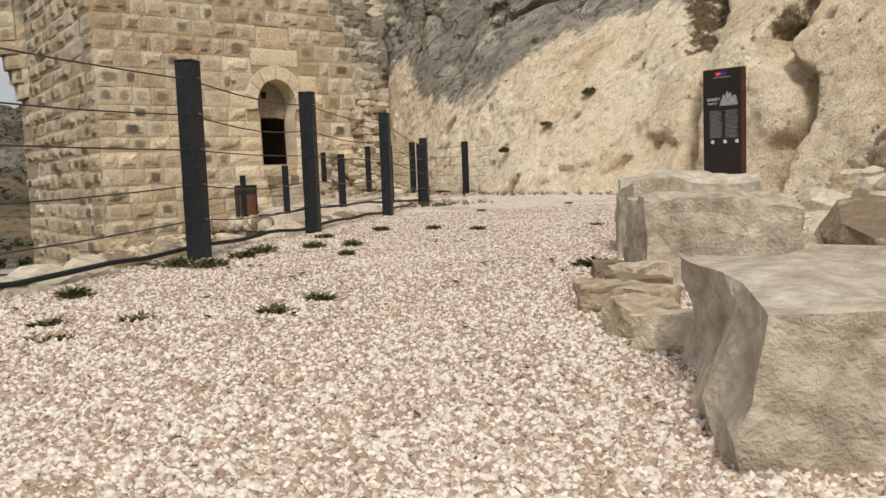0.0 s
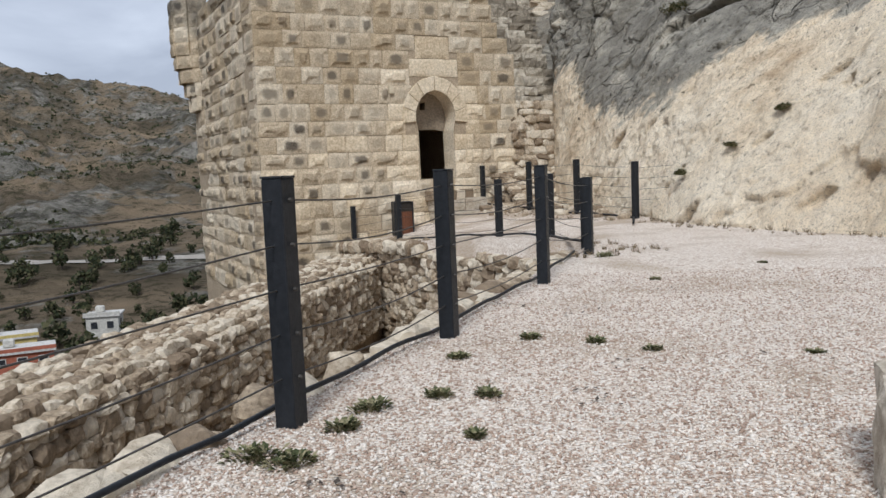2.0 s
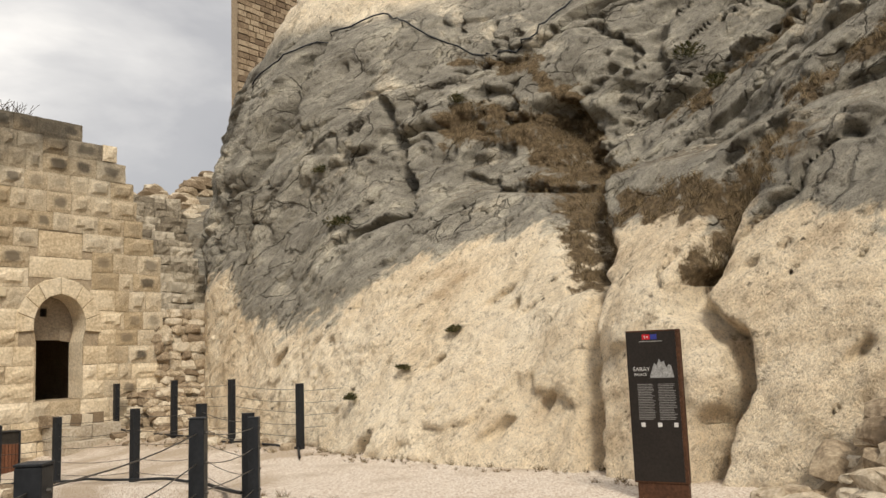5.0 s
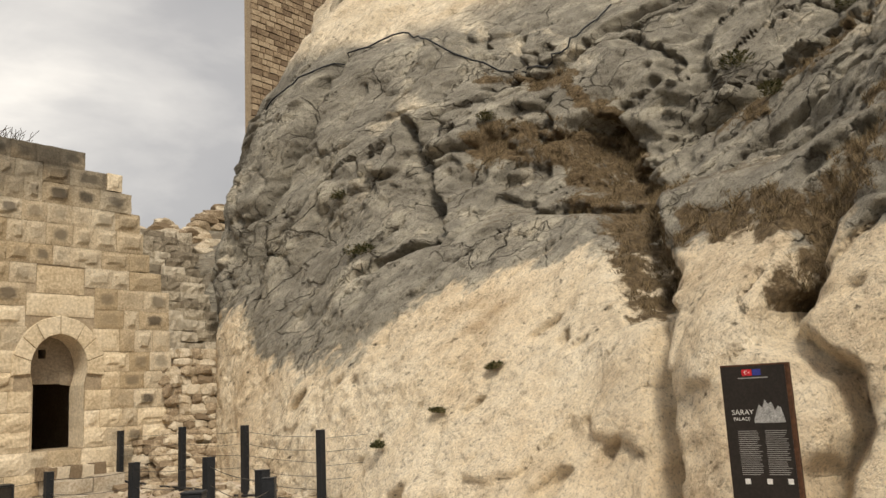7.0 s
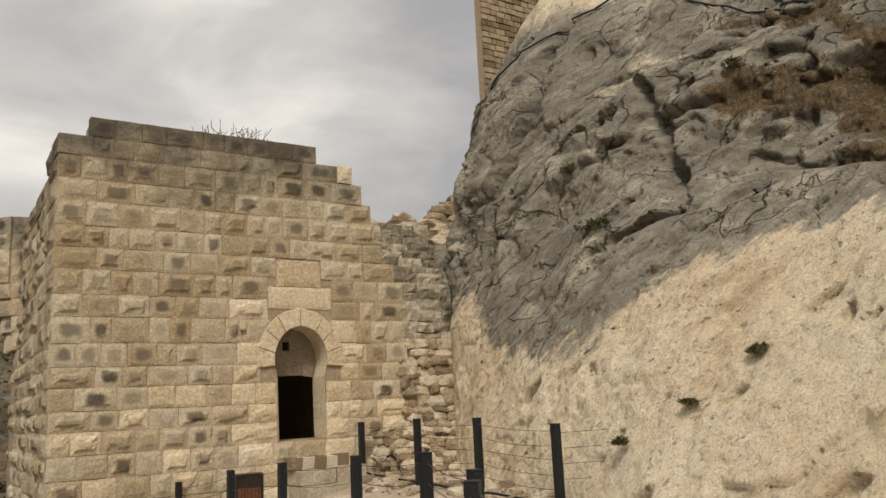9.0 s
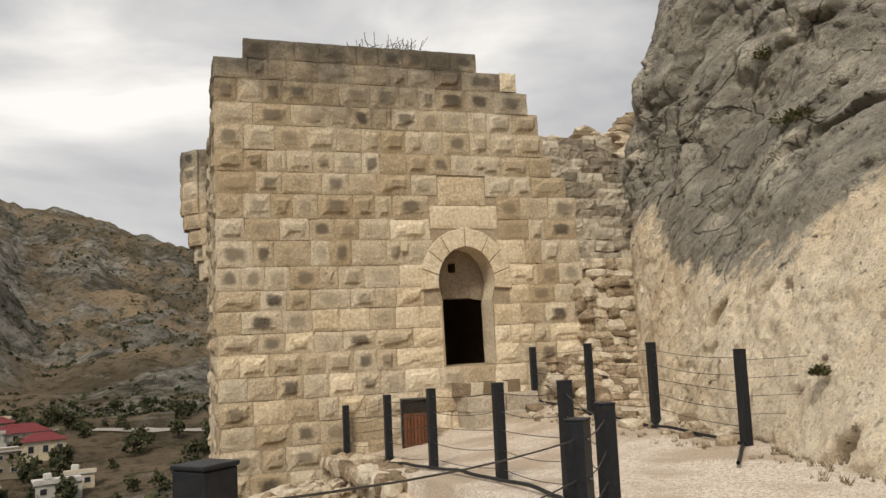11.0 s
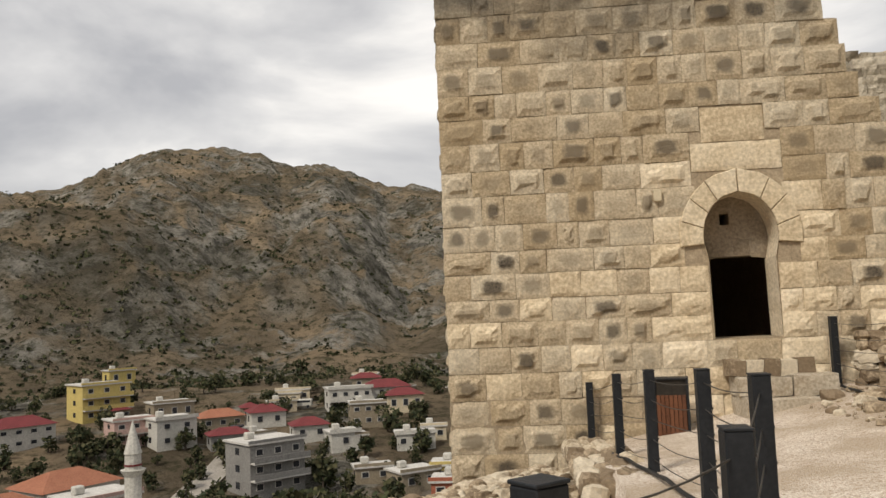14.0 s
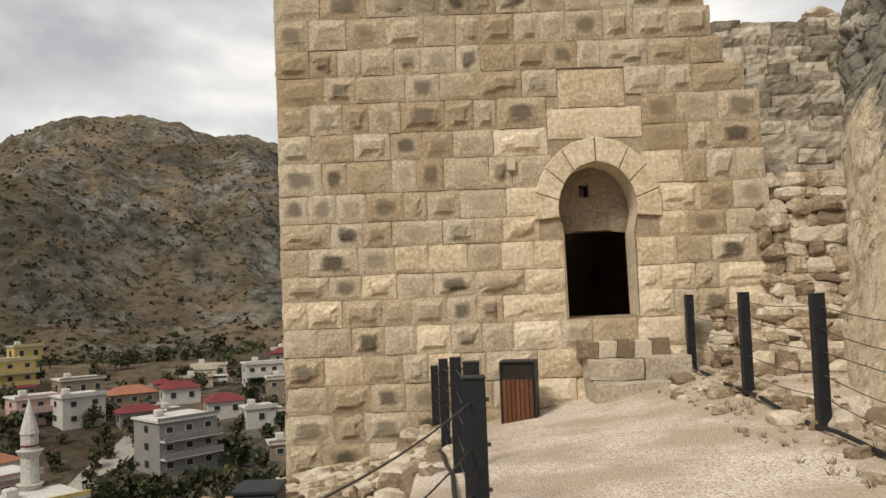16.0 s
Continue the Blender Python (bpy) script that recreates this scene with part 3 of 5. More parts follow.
def cliff_point(y, z):
    x = cliff_x(y, z) * 0.5 + 0.125 * (cliff_x(y - 0.6, z) + cliff_x(y + 0.6, z) + cliff_x(y, z - 0.5) + cliff_x(y, z + 0.5))
    up = clamp((z - 2.6) / 2.4)
    broken = clamp((13.5 - y) / 4.0) * clamp((z - 4.0) / 2.0)
    x -= 0.45 * fbm(y * 0.3, z * 0.3, 2.0, 3) * (0.45 + 0.75 * up)
    # strata run up to the right across the face
    s = z * 0.77 + y * 0.64
    q = z * 0.64 - y * 0.77
    amp = 0.16 + 0.5 * up + 0.35 * broken
    for scale, deep, off in ((0.26, 0.55, 0.85), (0.62, 0.24, 0.20), (1.7, 0.09, 0.10)):
        wob = 0.5 * fbm(s * 0.8, q * 0.8, 3.0, 3) + 0.12 * noise.noise((s * 4, q * 4, 2))
        dd, pp = noise.voronoi((s * scale + wob * scale, q * scale * 0.42 + wob * 0.3, 1.7 * scale))
        edge = dd[1] - dd[0]
        x += amp * deep * smooth((0.05 - edge) / 0.05) - amp * off * noise.noise(pp[0] * 5.7) * smooth(edge / 0.07)
    x -= (0.06 + 0.16 * up + 0.40 * broken) * noise.ridged_multi_fractal((s * 0.7, q * 0.2, x * 0.1), 0.9, 2.1, 5, 1.0, 2.0) * 0.5
    x -= 0.06 * fbm(y * 1.7, z * 1.7, 5.0, 5) + 0.035 * fbm(y * 6, z * 6, 9.0, 4)
    x += crease(y, z, MAIN_GULLY, 0.55, 0.9) + crease(y, z, MAIN_CLEFT, 0.24, 0.75, 0.08) + crease(y, z, SIDE_GULLY, 0.4, 0.7) + crease(y, z, SIDE_CLEFT, 0.2, 0.7, 0.08)
    x += crease(y, z, ((7.3, 2.9), (7.5, 2.5), (7.3, 2.3)), 0.06, 0.2, 0.05) + crease(y, z, ((14.7, 10.4), (14.5, 8.7), (15.6, 7.9), (15.2, 5.9), (14.1, 4.6), (15.1, 4.5), (16.0, 4.2)), 0.13, 0.4)
    x += crease(y, z, ((20.9, 5.2), (20.5, 6.2), (19.7, 7.1), (19.4, 8.6), (19.5, 11.0)), 0.2, 0.55) + crease(y, z, ((19.6, 3.7), (18.8, 5.4), (18.3, 7.2), (18.2, 9.6)), 0.08, 0.25)
    x += crease(y, z, ((17.6, 3.4), (16.6, 5.0), (16.4, 7.0)), 0.06, 0.14) + crease(y, z, ((13.6, 5.6), (12.6, 5.0), (11.0, 4.9)), 0.14, 0.4) + crease(y, z, ((12.9, 4.4), (12.0, 4.9), (11.4, 5.3)), 0.1, 0.3)
    x += crease(y, z, ((20.0, 4.6), (20.0, 6.3), (19.8, 7.3), (19.3, 8.2), (19.6, 10.0)), 0.34, 0.8) + crease(y, z, ((16.2, 7.9), (15.4, 6.5), (14.8, 5.4), (14.5, 4.6), (15.6, 4.25)), 0.2, 0.6)
    x += crease(y, z, ((13.2, 6.8), (13.8, 6.0), (13.8, 4.9), (13.9, 3.9)), 0.12, 0.35) + crease(y, z, ((13.2, 4.6), (12.6, 5.15), (10.9, 4.85), (10.3, 4.6)), 0.2, 0.55) + crease(y, z, ((11.2, 5.8), (10.2, 6.7), (8.7, 7.7), (7.4, 8.5)), 0.28, 0.7)
    x += crease(y, z, ((9.2, 4.4), (8.9, 5.6), (7.3, 6.5), (5.6, 7.4)), 0.22, 0.6) + crease(y, z, ((13.9, 8.9), (12.5, 10.3), (10.8, 11.2)), 0.25, 0.6) + crease(y, z, ((7.0, 4.4), (5.8, 5.2), (4.2, 5.8)), 0.2, 0.5)
    # rounded lip of the pillar between the clefts
    x -= 0.32 * math.exp(-((y - 7.55) / 0.62) ** 2 - ((z - 1.9) / 1.3) ** 2) + 0.22 * math.exp(-((y - 6.75) / 0.28) ** 2 - ((z - 1.35) / 0.45) ** 2)
    # eaten-out hollows, long along the bedding
    for hy, hz, ra, rb, deep in HOLLOWS:
        dy, dz = y - hy, z - hz
        if abs(dy) < 0.9 and abs(dz) < 0.9:
            along, across = (-dy * 0.75 + dz * 0.66) / ra, (dy * 0.66 + dz * 0.75) / rb
            x += deep * smooth(1.35 - math.hypot(along, across) + 0.5 * noise.noise((y * 7, z * 7, 2)))
    if z < 4.2:
        c = noise.voronoi((s * 3.4, q * 1.25, 4.0))[0][0]
        x += 0.12 * smooth((0.17 - c) / 0.10) * smooth(3.0 * noise.noise((y * 0.5, z * 0.6, 8)))
    return (x, y, z)


HOLLOWS = ((10.47, 2.35, 0.15, 0.12, 0.32), (10.95, 2.58, 0.22, 0.07, 0.2), (10.12, 2.27, 0.22, 0.05, 0.16), (16.44, 1.67, 0.34, 0.09, 0.28), (4.91, 1.47, 0.18, 0.08, 0.25), (11.68, 1.46, 0.22, 0.07, 0.2),
           (12.7, 1.5, 0.12, 0.05, 0.12), (9.94, 0.45, 0.35, 0.14, 0.3), (9.2, 0.85, 0.2, 0.1, 0.25), (12.7, 0.1, 0.4, 0.13, 0.3), (13.5, 1.0, 0.15, 0.06, 0.15), (6.2, 2.57, 0.16, 0.06, 0.15), (15.2, 1.9, 0.2, 0.05, 0.14))
zs = [-0.8 + 11.8 * i / 205 for i in range(206)] + [11.0 + 11 * (i / 45) for i in range(1, 46)]
ys = [-8 + 0.5 * i for i in range(20)] + [2 + 0.055 * i for i in range(365)] + [22.07 + 0.45 * i for i in range(1, 21)]
cliff_rows = [[cliff_point(y, z) for y in reversed(ys)] for z in zs]
top = [(x + 14, y, 22.5) for x, y, z in cliff_rows[-1]]
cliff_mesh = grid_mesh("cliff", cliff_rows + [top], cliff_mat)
soil = cliff_mesh.attributes.new("soil", "FLOAT", "POINT")
soil.data.foreach_set("value", [clamp(soil_at(p[1], p[2])) if 2.4 < p[2] < 10.5 else 0.0 for row in cliff_rows + [top] for p in row])
tagged(new("cliff", cliff_mesh), "cream and grey limestone cliff with ledges and seams", "cliff", kind="structure")


# ---- valley, hills ----
SKY_AZ = [-180, -60, -40, -33.9, -30.4, -28.7, -26.2, -24.5, -20.7, -17.4, -16.3, -14.0, -11.7, -9.0, -5.8, -3.5, -1.4, 0.4, 2.3, 5.0, 7.7, 10, 25, 90, 180]
SKY_EL = [4, 5, 7.5, 8.4, 9.1, 9.8, 10.95, 11.7, 11.9, 11.5, 10.9, 11.0, 10.3, 9.1, 9.15, 8.0, 7.4, 6.85, 6.5, 6.2, 5.6, 5.0, 4, 3, 4]
LOW_AZ = [-180, -40, -30.3, -24.5, -20.4, -16.0, -13.3, -10.7, -9.2, -7.7, -5.3, -1.4, 5, 10, 180]
LOW_EL = [3, 6, 6.3, 6.2, 4.4, 4.7, 5.6, 3.7, 1.4, 0.2, 1.2, 1.8, 1.6, 1.6, 2]


def far_z(x, y):
    dx, dy = x - 6, y - 7
    r, az = math.hypot(dx, dy), math.degrees(math.atan2(dx, dy))
    near = table([0, 14, 30, 60, 116, 140, 200, 240], [-3.0, -3.4, -9, -17, -24.5, -22.0, -16.5, -13.0], r)
    low = 1.5 + 420 * math.tan(radians(table(LOW_AZ, LOW_EL, az)))
    high = 1.5 + 860 * math.tan(radians(table(SKY_AZ, SKY_EL, az)))
    if r < 240:
        z = near
    elif r < 420:
        z = -13 + (low + 13) * smooth((r - 240) / 180) ** 0.8
    elif r < 500:
        z = low + (high - low) * 0.10 * (r - 420) / 80
    elif r < 860:
        z = low + (high - low) * (0.10 + 0.90 * ((r - 500) / 360) ** 0.85)
    else:
        z = high - (r - 860) * 0.12
    k = clamp((r - 230) / 120)
    crest = 1 - 0.65 * smooth((r - 640) / 200)
    z += k * crest * (14 * fbm(x * 0.009, y * 0.009, 1, 6, 0.75) + 7 * (noise.ridged_multi_fractal((x * 0.02, y * 0.02, 2), 0.8, 2.1, 5, 1.0, 2.0) - 1.0))
    z += 5.5 * smooth((r - 600) / 150) * smooth((980 - r) / 100) * (noise.ridged_multi_fractal((x * 0.035, y * 0.035, 6), 0.8, 2.1, 4, 1.0, 2.0) - 1.1)
    z += (1 - k) * clamp((r - 25) / 60) * 1.2 * fbm(x * 0.03, y * 0.03, 4)
    return z


hill_rows = []
azs = [-180 + 4 * i for i in range(33)] + [-48 + 0.28 * i for i in range(250)] + [22 + 4 * i for i in range(40)]
azs = [a for a in azs if a < 180] + [180]
r = 13.0
rs = []
while r < 2600:
    rs.append(r)
    r *= 1.021 if r < 1000 else 1.12
for r in rs:
    hill_rows.append([(6 + r * math.sin(radians(a)), 7 + r * math.cos(radians(a)), 0) for a in reversed(azs)])
hill_rows = [[(x, y, far_z(x, y) if math.hypot(x - 6, y - 7) < 1000 else far_z(x, y)) for x, y, _ in row] for row in hill_rows]
tagged(new("valley_ground", grid_mesh("valley_ground", hill_rows, hill_mat)), "brown scrubby valley floor and rocky limestone mountain", "hillside", kind="structure")


# ---- tower ----
FY = 21.57
COURSE = [7.47, 7.07, 6.66, 6.19, 5.75, 5.26, 4.83, 4.40, 3.92, 3.49, 2.99, 2.54, 2.15, 1.72, 1.34, 0.92, 0.48, 0.04, -0.39, -0.85, -1.30, -1.78, -2.28]
RIGHT = [11.48, 12.0, 12.61, 12.84, 12.92, 13.09, 13.40, 13.62, 13.62, 13.64, 13.68, 13.72, 13.70, 13.66, 13.62, 13.58, 13.55, 13.5, 13.5, 13.5, 13.5, 13.5]
rng = random.Random(5)


def block(w, h, d, rough, boss, seed, nx=9, nz=7):
    """A squared stone whose face looks towards -y, centred on its face: drafted margin, worn arrises, a rough boss."""
    vs, fs = [], []
    for j in range(nz + 1):
        for i in range(nx + 1):
            u, v = i / nx, j / nz
            edge = min(u * w, (1 - u) * w, v * h, (1 - v) * h)
            x, z = (u - 0.5) * w, (v - 0.5) * h
            rim = i in (0, nx) or j in (0, nz)
            lift = -0.016 if rim else boss * smooth((edge - 0.085 + 0.05 * noise.noise((x * 6, z * 6, seed * 1.7))) / 0.05)
            lift += rough * noise.noise((x * 5 + seed * 3.1, z * 5, seed)) + 0.5 * rough * noise.noise((x * 13, z * 13 + seed, 3))
            jit = 0.012 if rim else 0.0
            vs.append((x * (1 - 0.008 / w) + jit * noise.noise((x * 4, z * 4, seed + 9)), -lift, z * (1 - 0.008 / h) + jit * noise.noise((x * 4, z * 4, seed + 5))))
    n = nx + 1
    fs = [(j * n + i, j * n + i + 1, (j + 1) * n + i + 1, (j + 1) * n + i) for j in range(nz) for i in range(nx)]
    ring = [i for i in range(n)] + [j * n + nx for j in range(1, nz + 1)] + [nz * n + i for i in range(nx - 1, -1, -1)] + [j * n for j in range(nz - 1, 0, -1)]
    k = len(vs)
    for q in ring:
        x, y, z = vs[q]
        vs.append((x, d, z))
    m = len(ring)
    fs += [(ring[(a + 1) % m], ring[a], k + a, k + (a + 1) % m) for a in range(m)]
    return vs, fs


def arch_path(steps=9):
    """The pointed horseshoe of the doorway, from the foot of one jamb to the other, in x and z."""
    left = [(10.51, 0.94), (10.49, 2.26)]
    for i in range(1, steps + 1):
        a = radians(200 - (200 - 106) * i / steps)
        left.append((11.07 + 0.64 * math.cos(a), 2.62 + 0.735 * math.sin(a)))
    left[-1] = (11.03, 3.35)
    right = [(22.06 - x, z) for x, z in reversed(left[:-1])]
    right[-1] = (11.59, 0.94)
    return left + right


tower = empty("castle_tower", pose(6.1, FY, 0), "square ashlar limestone tower with a pointed horseshoe doorway", "tower")

for a in ((6.1, 10.0, FY + 0.03, FY + 1.15, -4.5, 6.6),
          (12.1, 13.5, FY + 0.03, FY + 1.15, -4.5, 4.4),
          (12.1, 12.8, FY + 0.03, FY + 1.15, 4.4, 6.2),
          (10.0, 12.1, FY + 0.03, FY + 1.15, -4.5, 0.93),
          (10.0, 12.1, FY + 0.03, FY + 1.15, 3.9, 6.6),
          (6.2, 12.0, FY + 0.04, FY + 0.9, 6.6, 7.05),
          (6.7, 11.4, FY + 0.05, FY + 0.8, 7.05, 7.42),
          (6.3, 7.3, FY + 1.15, 31.0, -4.5, 6.5),
          (12.4, 13.4, FY + 1.15, 31.0, -4.5, 4.2),
          (7.3, 12.4, 30.0, 31.0, -4.5, 6.0),
          (7.3, 12.4, FY + 1.15, 30.0, 5.2, 5.9),
          (7.3, 12.4, FY + 1.15, 30.0, 0.3, 0.7)):
    part("core", boxed(*a), mortar, tower).matrix_parent_inverse = tower.matrix_world.inverted()
# ring of masonry round the doorway, with its reveal
ap = arch_path()
bm = bmesh.new()
outer = []
for i, (x, z) in enumerate(ap):
    dx, dz = x - 11.05, z - 2.2
    s = min(1.05 / abs(dx) if dx else 9, (1.7 / dz if dz > 0 else 1.27 / -dz) if dz else 9)
    outer.append((11.05 + dx * s, 2.2 + dz * s))
outer[0], outer[-1] = (10.0, 0.93), (12.1, 0.93)
yf, yb = FY + 0.03, FY + 0.66
A = [bm.verts.new((x, yf, z)) for x, z in ap]
O = [bm.verts.new((x, yf, z)) for x, z in outer]
B = [bm.verts.new((x, yb, z)) for x, z in ap]
for i in range(len(ap) - 1):
    bm.faces.new((A[i], A[i + 1], O[i + 1], O[i]))
for cx, cz in ((10.0, 3.9), (12.1, 3.9)):
    j = min(range(len(outer) - 1), key=lambda q: (outer[q][0] - cx) ** 2 + (outer[q][1] - cz) ** 2)
    for q in (j - 1, j):
        v = bm.verts.new((cx, yf, cz))
        bm.faces.new((O[q], O[q + 1], v))
bmesh.ops.recalc_face_normals(bm, faces=bm.faces)
part("arch_backing", bm, mortar, tower).matrix_parent_inverse = tower.matrix_world.inverted()
bm = bmesh.new()
A, B = [bm.verts.new((x, FY, z)) for x, z in ap], [bm.verts.new((x, yb, z)) for x, z in ap]
for i in range(len(ap) - 1):
    bm.faces.new((A[i + 1], A[i], B[i], B[i + 1]))
part("door_reveal", bm, dressed, tower).matrix_parent_inverse = tower.matrix_world.inverted()
# tympanum over the inner door, with its square vent; the recess shade is in its colour
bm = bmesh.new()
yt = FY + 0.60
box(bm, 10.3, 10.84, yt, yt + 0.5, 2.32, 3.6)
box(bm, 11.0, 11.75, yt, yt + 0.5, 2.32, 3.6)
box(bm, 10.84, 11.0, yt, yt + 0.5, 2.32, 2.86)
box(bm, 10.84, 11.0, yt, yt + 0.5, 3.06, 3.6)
part("tympanum", bm, recess_dark, tower, "plain blind tympanum with a square vent").matrix_parent_inverse = tower.matrix_world.inverted()
# lintel stones, coloured dark for the same doorway shade
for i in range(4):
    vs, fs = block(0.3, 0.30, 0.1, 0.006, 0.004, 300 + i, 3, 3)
    ob = new("lintel_stone", data_mesh("lintel_stone", vs, fs, recess_dark))
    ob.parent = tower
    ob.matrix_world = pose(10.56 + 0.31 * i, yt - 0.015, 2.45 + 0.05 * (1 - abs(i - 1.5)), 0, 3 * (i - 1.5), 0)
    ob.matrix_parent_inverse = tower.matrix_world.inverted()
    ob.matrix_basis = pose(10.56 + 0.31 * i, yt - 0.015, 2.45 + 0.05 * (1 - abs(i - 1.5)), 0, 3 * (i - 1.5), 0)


def child_at(ob, parent, m):
    ob.parent = parent
    ob.matrix_parent_inverse = parent.matrix_world.inverted()
    ob.matrix_basis = m
    return ob


def lay(x0, x1, z0, z1, seed, parent, material=ashlar, boss=None, y=FY, turn=0.0, name="stone", rough=0.012):
    vs, fs = block(x1 - x0, z1 - z0, 0.25, rough, boss if boss is not None else rng.choice((0.004, 0.016, 0.032, 0.055)), seed)
    ob = new(name, data_mesh(name, vs, fs, material, False))
    if turn:
        return child_at(ob, parent, Matrix.Translation((y, (x0 + x1) / 2, (z0 + z1) / 2)) @ pose(0, 0, 0, 0, 0, turn))
    return child_at(ob, parent, pose((x0 + x1) / 2, y, (z0 + z1) / 2))


bpy.context.view_layer.update()
lay(10.30, 11.77, 3.72, 4.20, 401, tower, dressed, 0.006, name="inscription_panel", rough=0.006)
lay(10.49, 11.52, 4.21, 4.80, 402, tower, dressed, 0.008, name="carved_panel", rough=0.014)
count = 0
for c in range(len(COURSE) - 1):
    z1, z0 = COURSE[c], COURSE[c + 1]
    left = 6.65 if c == 0 else 6.08 + 0.02 * rng.random()
    right = RIGHT[c]
    mid = (z0 + z1) / 2
    gaps = []
    if 0.92 <= mid < 3.75:
        half = 0.56 if mid < 2.2 else (0.93 if mid < 3.2 else 0.70)
        gaps.append((11.04 - half, 11.04 + half))
    if 3.5 < mid < 4.25:
        gaps = [(10.29, 11.78)]
    elif 4.25 < mid < 4.8:
        gaps = [(10.48, 11.53)]
    spans, x = [], left
    for a, b in gaps:
        spans.append((x, a))
        x = b
    spans.append((x, right))
    for a, b in spans:
        cuts, q = [a], a
        while b - q > 0.85:
            q += rng.choice((rng.uniform(0.36, 0.55), rng.uniform(0.5, 0.8)))
            if b - q < 0.35:
                break
            cuts.append(q)
        cuts.append(b)
        for u, v in zip(cuts, cuts[1:]):
            count += 1
            pale = dressed if (abs((u + v) / 2 - 11) < 1.3 and mid < 3.9 and rng.random() < 0.7) or (c > 11 and rng.random() < 0.25) else ashlar
            lay(u, v, z0 + rng.uniform(-0.008, 0.008), z1, count, tower, pale, y=FY + rng.uniform(-0.012, 0.012) + (0.012 * (c > 16)))
lay(12.0, 12.37, 6.68, 7.10, 450, tower, dressed, 0.03)
# voussoirs of the door arch
pts = ap[2:-2]
ring_out = []
for x, z in pts:
    dx, dz = x - 11.05, z - 2.55
    d = math.hypot(dx, dz)
    k = (d + 0.40) / d
    ring_out.append((11.05 + dx * k, 2.55 + dz * k))
for i in range(0, len(pts) - 1, 2):
    j = min(i + 2, len(pts) - 1)
    quad = [pts[i], pts[(i + j) // 2], pts[j], ring_out[j], ring_out[(i + j) // 2], ring_out[i]]
    cx, cz = sum(p[0] for p in quad) / 6, sum(p[1] for p in quad) / 6
    bm = bmesh.new()
    f = [bm.verts.new(((x - cx) * 0.965, -0.02, (z - cz) * 0.965)) for x, z in quad]
    g = [bm.verts.new(((x - cx) * 0.965, 0.2, (z - cz) * 0.965)) for x, z in quad]
    face = bm.faces.new(f)
    for a in range(6):
        bm.faces.new((f[a], f[(a + 1) % 6], g[(a + 1) % 6], g[a]))
    bmesh.ops.recalc_face_normals(bm, faces=bm.faces)
    bmesh.ops.bevel(bm, geom=[e for e in bm.edges if len(e.link_faces) == 2 and face in e.link_faces], offset=0.012, segments=1, affect="EDGES")
    child_at(new("voussoir", mesh_of("voussoir", bm, dressed)), tower, pose(cx, FY - 0.012, cz))
# side wall facing the valley
side = empty("tower_side_wall", pose(6.1, FY, 0), "weathered ashlar side wall of the tower with a projecting turret", "wall", kind="structure")
bpy.context.view_layer.update()
for c in range(len(COURSE) - 1):
    z1, z0 = COURSE[c], COURSE[c + 1]
    y, end = FY + 0.06, 31.2
    if c == 0:
        continue
    if c == 1:
        end = 23.4
    while y < end - 0.3:
        w = rng.uniform(0.6, 1.15)
        b = min(end, y + w)
        if end - b < 0.4:
            b = end
        count += 1
        lay(y, b, z0, z1, count, side, ashlar, rng.choice((0.0, 0.02, 0.04, 0.07)), y=6.09 + 0.24 * (y - FY) / 9.5 + rng.uniform(-0.03, 0.03), turn=-90, rough=0.02)
        y = b
# turret bulging from its far end
for c in range(2, 11):
    z1, z0 = COURSE[c] + 0.5, COURSE[c + 1] + 0.5
    out = 0.75 * smooth((z1 - 3.2) / 2.6)
    if out < 0.08:
        continue
    for a in range(5):
        t = radians(-10 - a * 40)
        count += 1
        vs, fs = block(0.62, z1 - z0, 0.4, 0.02, 0.03, count, 4, 4)
        ob = new("stone", data_mesh("stone", vs, fs, ashlar))
        child_at(ob, side, Matrix.Translation((6.5 - (0.2 + out) * math.sin(-t), 30.4 - 0.8 * math.cos(t), (z0 + z1) / 2)) @ pose(0, 0, 0, 0, 0, math.degrees(t)))
# dry bush rooted in the parapet
paths = []
for i in range(46):
    p = Vector((9.6 + rng.uniform(-0.7, 0.7), FY + 0.3 + rng.uniform(0, 0.3), 7.40))
    d = Vector((rng.uniform(-0.7, 0.7), rng.uniform(-0.3, 0.3), 1.0)).normalized()
    line = [p.copy()]
    for k in range(4):
        d = (d + Vector((rng.uniform(-0.4, 0.4), rng.uniform(-0.4, 0.4), rng.uniform(-0.25, 0.2)))).normalized()
        p = p + d * rng.uniform(0.06, 0.17)
        line.append(p.copy())
    paths.append(line)
tagged(tube("dry_bush", paths, 0.006, twig), "leafless dry bush rooted on the tower top", "bush")
# yellowed junction box beside the arch
thing("junction_box", boxed(9.65, 9.78, FY - 0.08, FY - 0.005, 3.25, 3.45, bevel=0.01), plaster["cream"], "small cream plastic junction box on the tower wall", "junction box")

# ---- door steps ----
def step_block(name, x0, x1, y0, y1, z0, z1, material, label):
    bm = boxed(x0, x1, y0, y1, z0, z1)
    bmesh.ops.subdivide_edges(bm, edges=bm.edges, cuts=3, use_grid_fill=True)
    for v in bm.verts:
        v.co += Vector((noise.noise(v.co * 3), noise.noise(v.co * 3 + Vector((5, 0, 0))), noise.noise(v.co * 3 + Vector((0, 7, 0))))) * 0.035
    ob = new(name, mesh_of(name, bm, material))
    return tagged(ob, label, "step", "steps under the doorway")


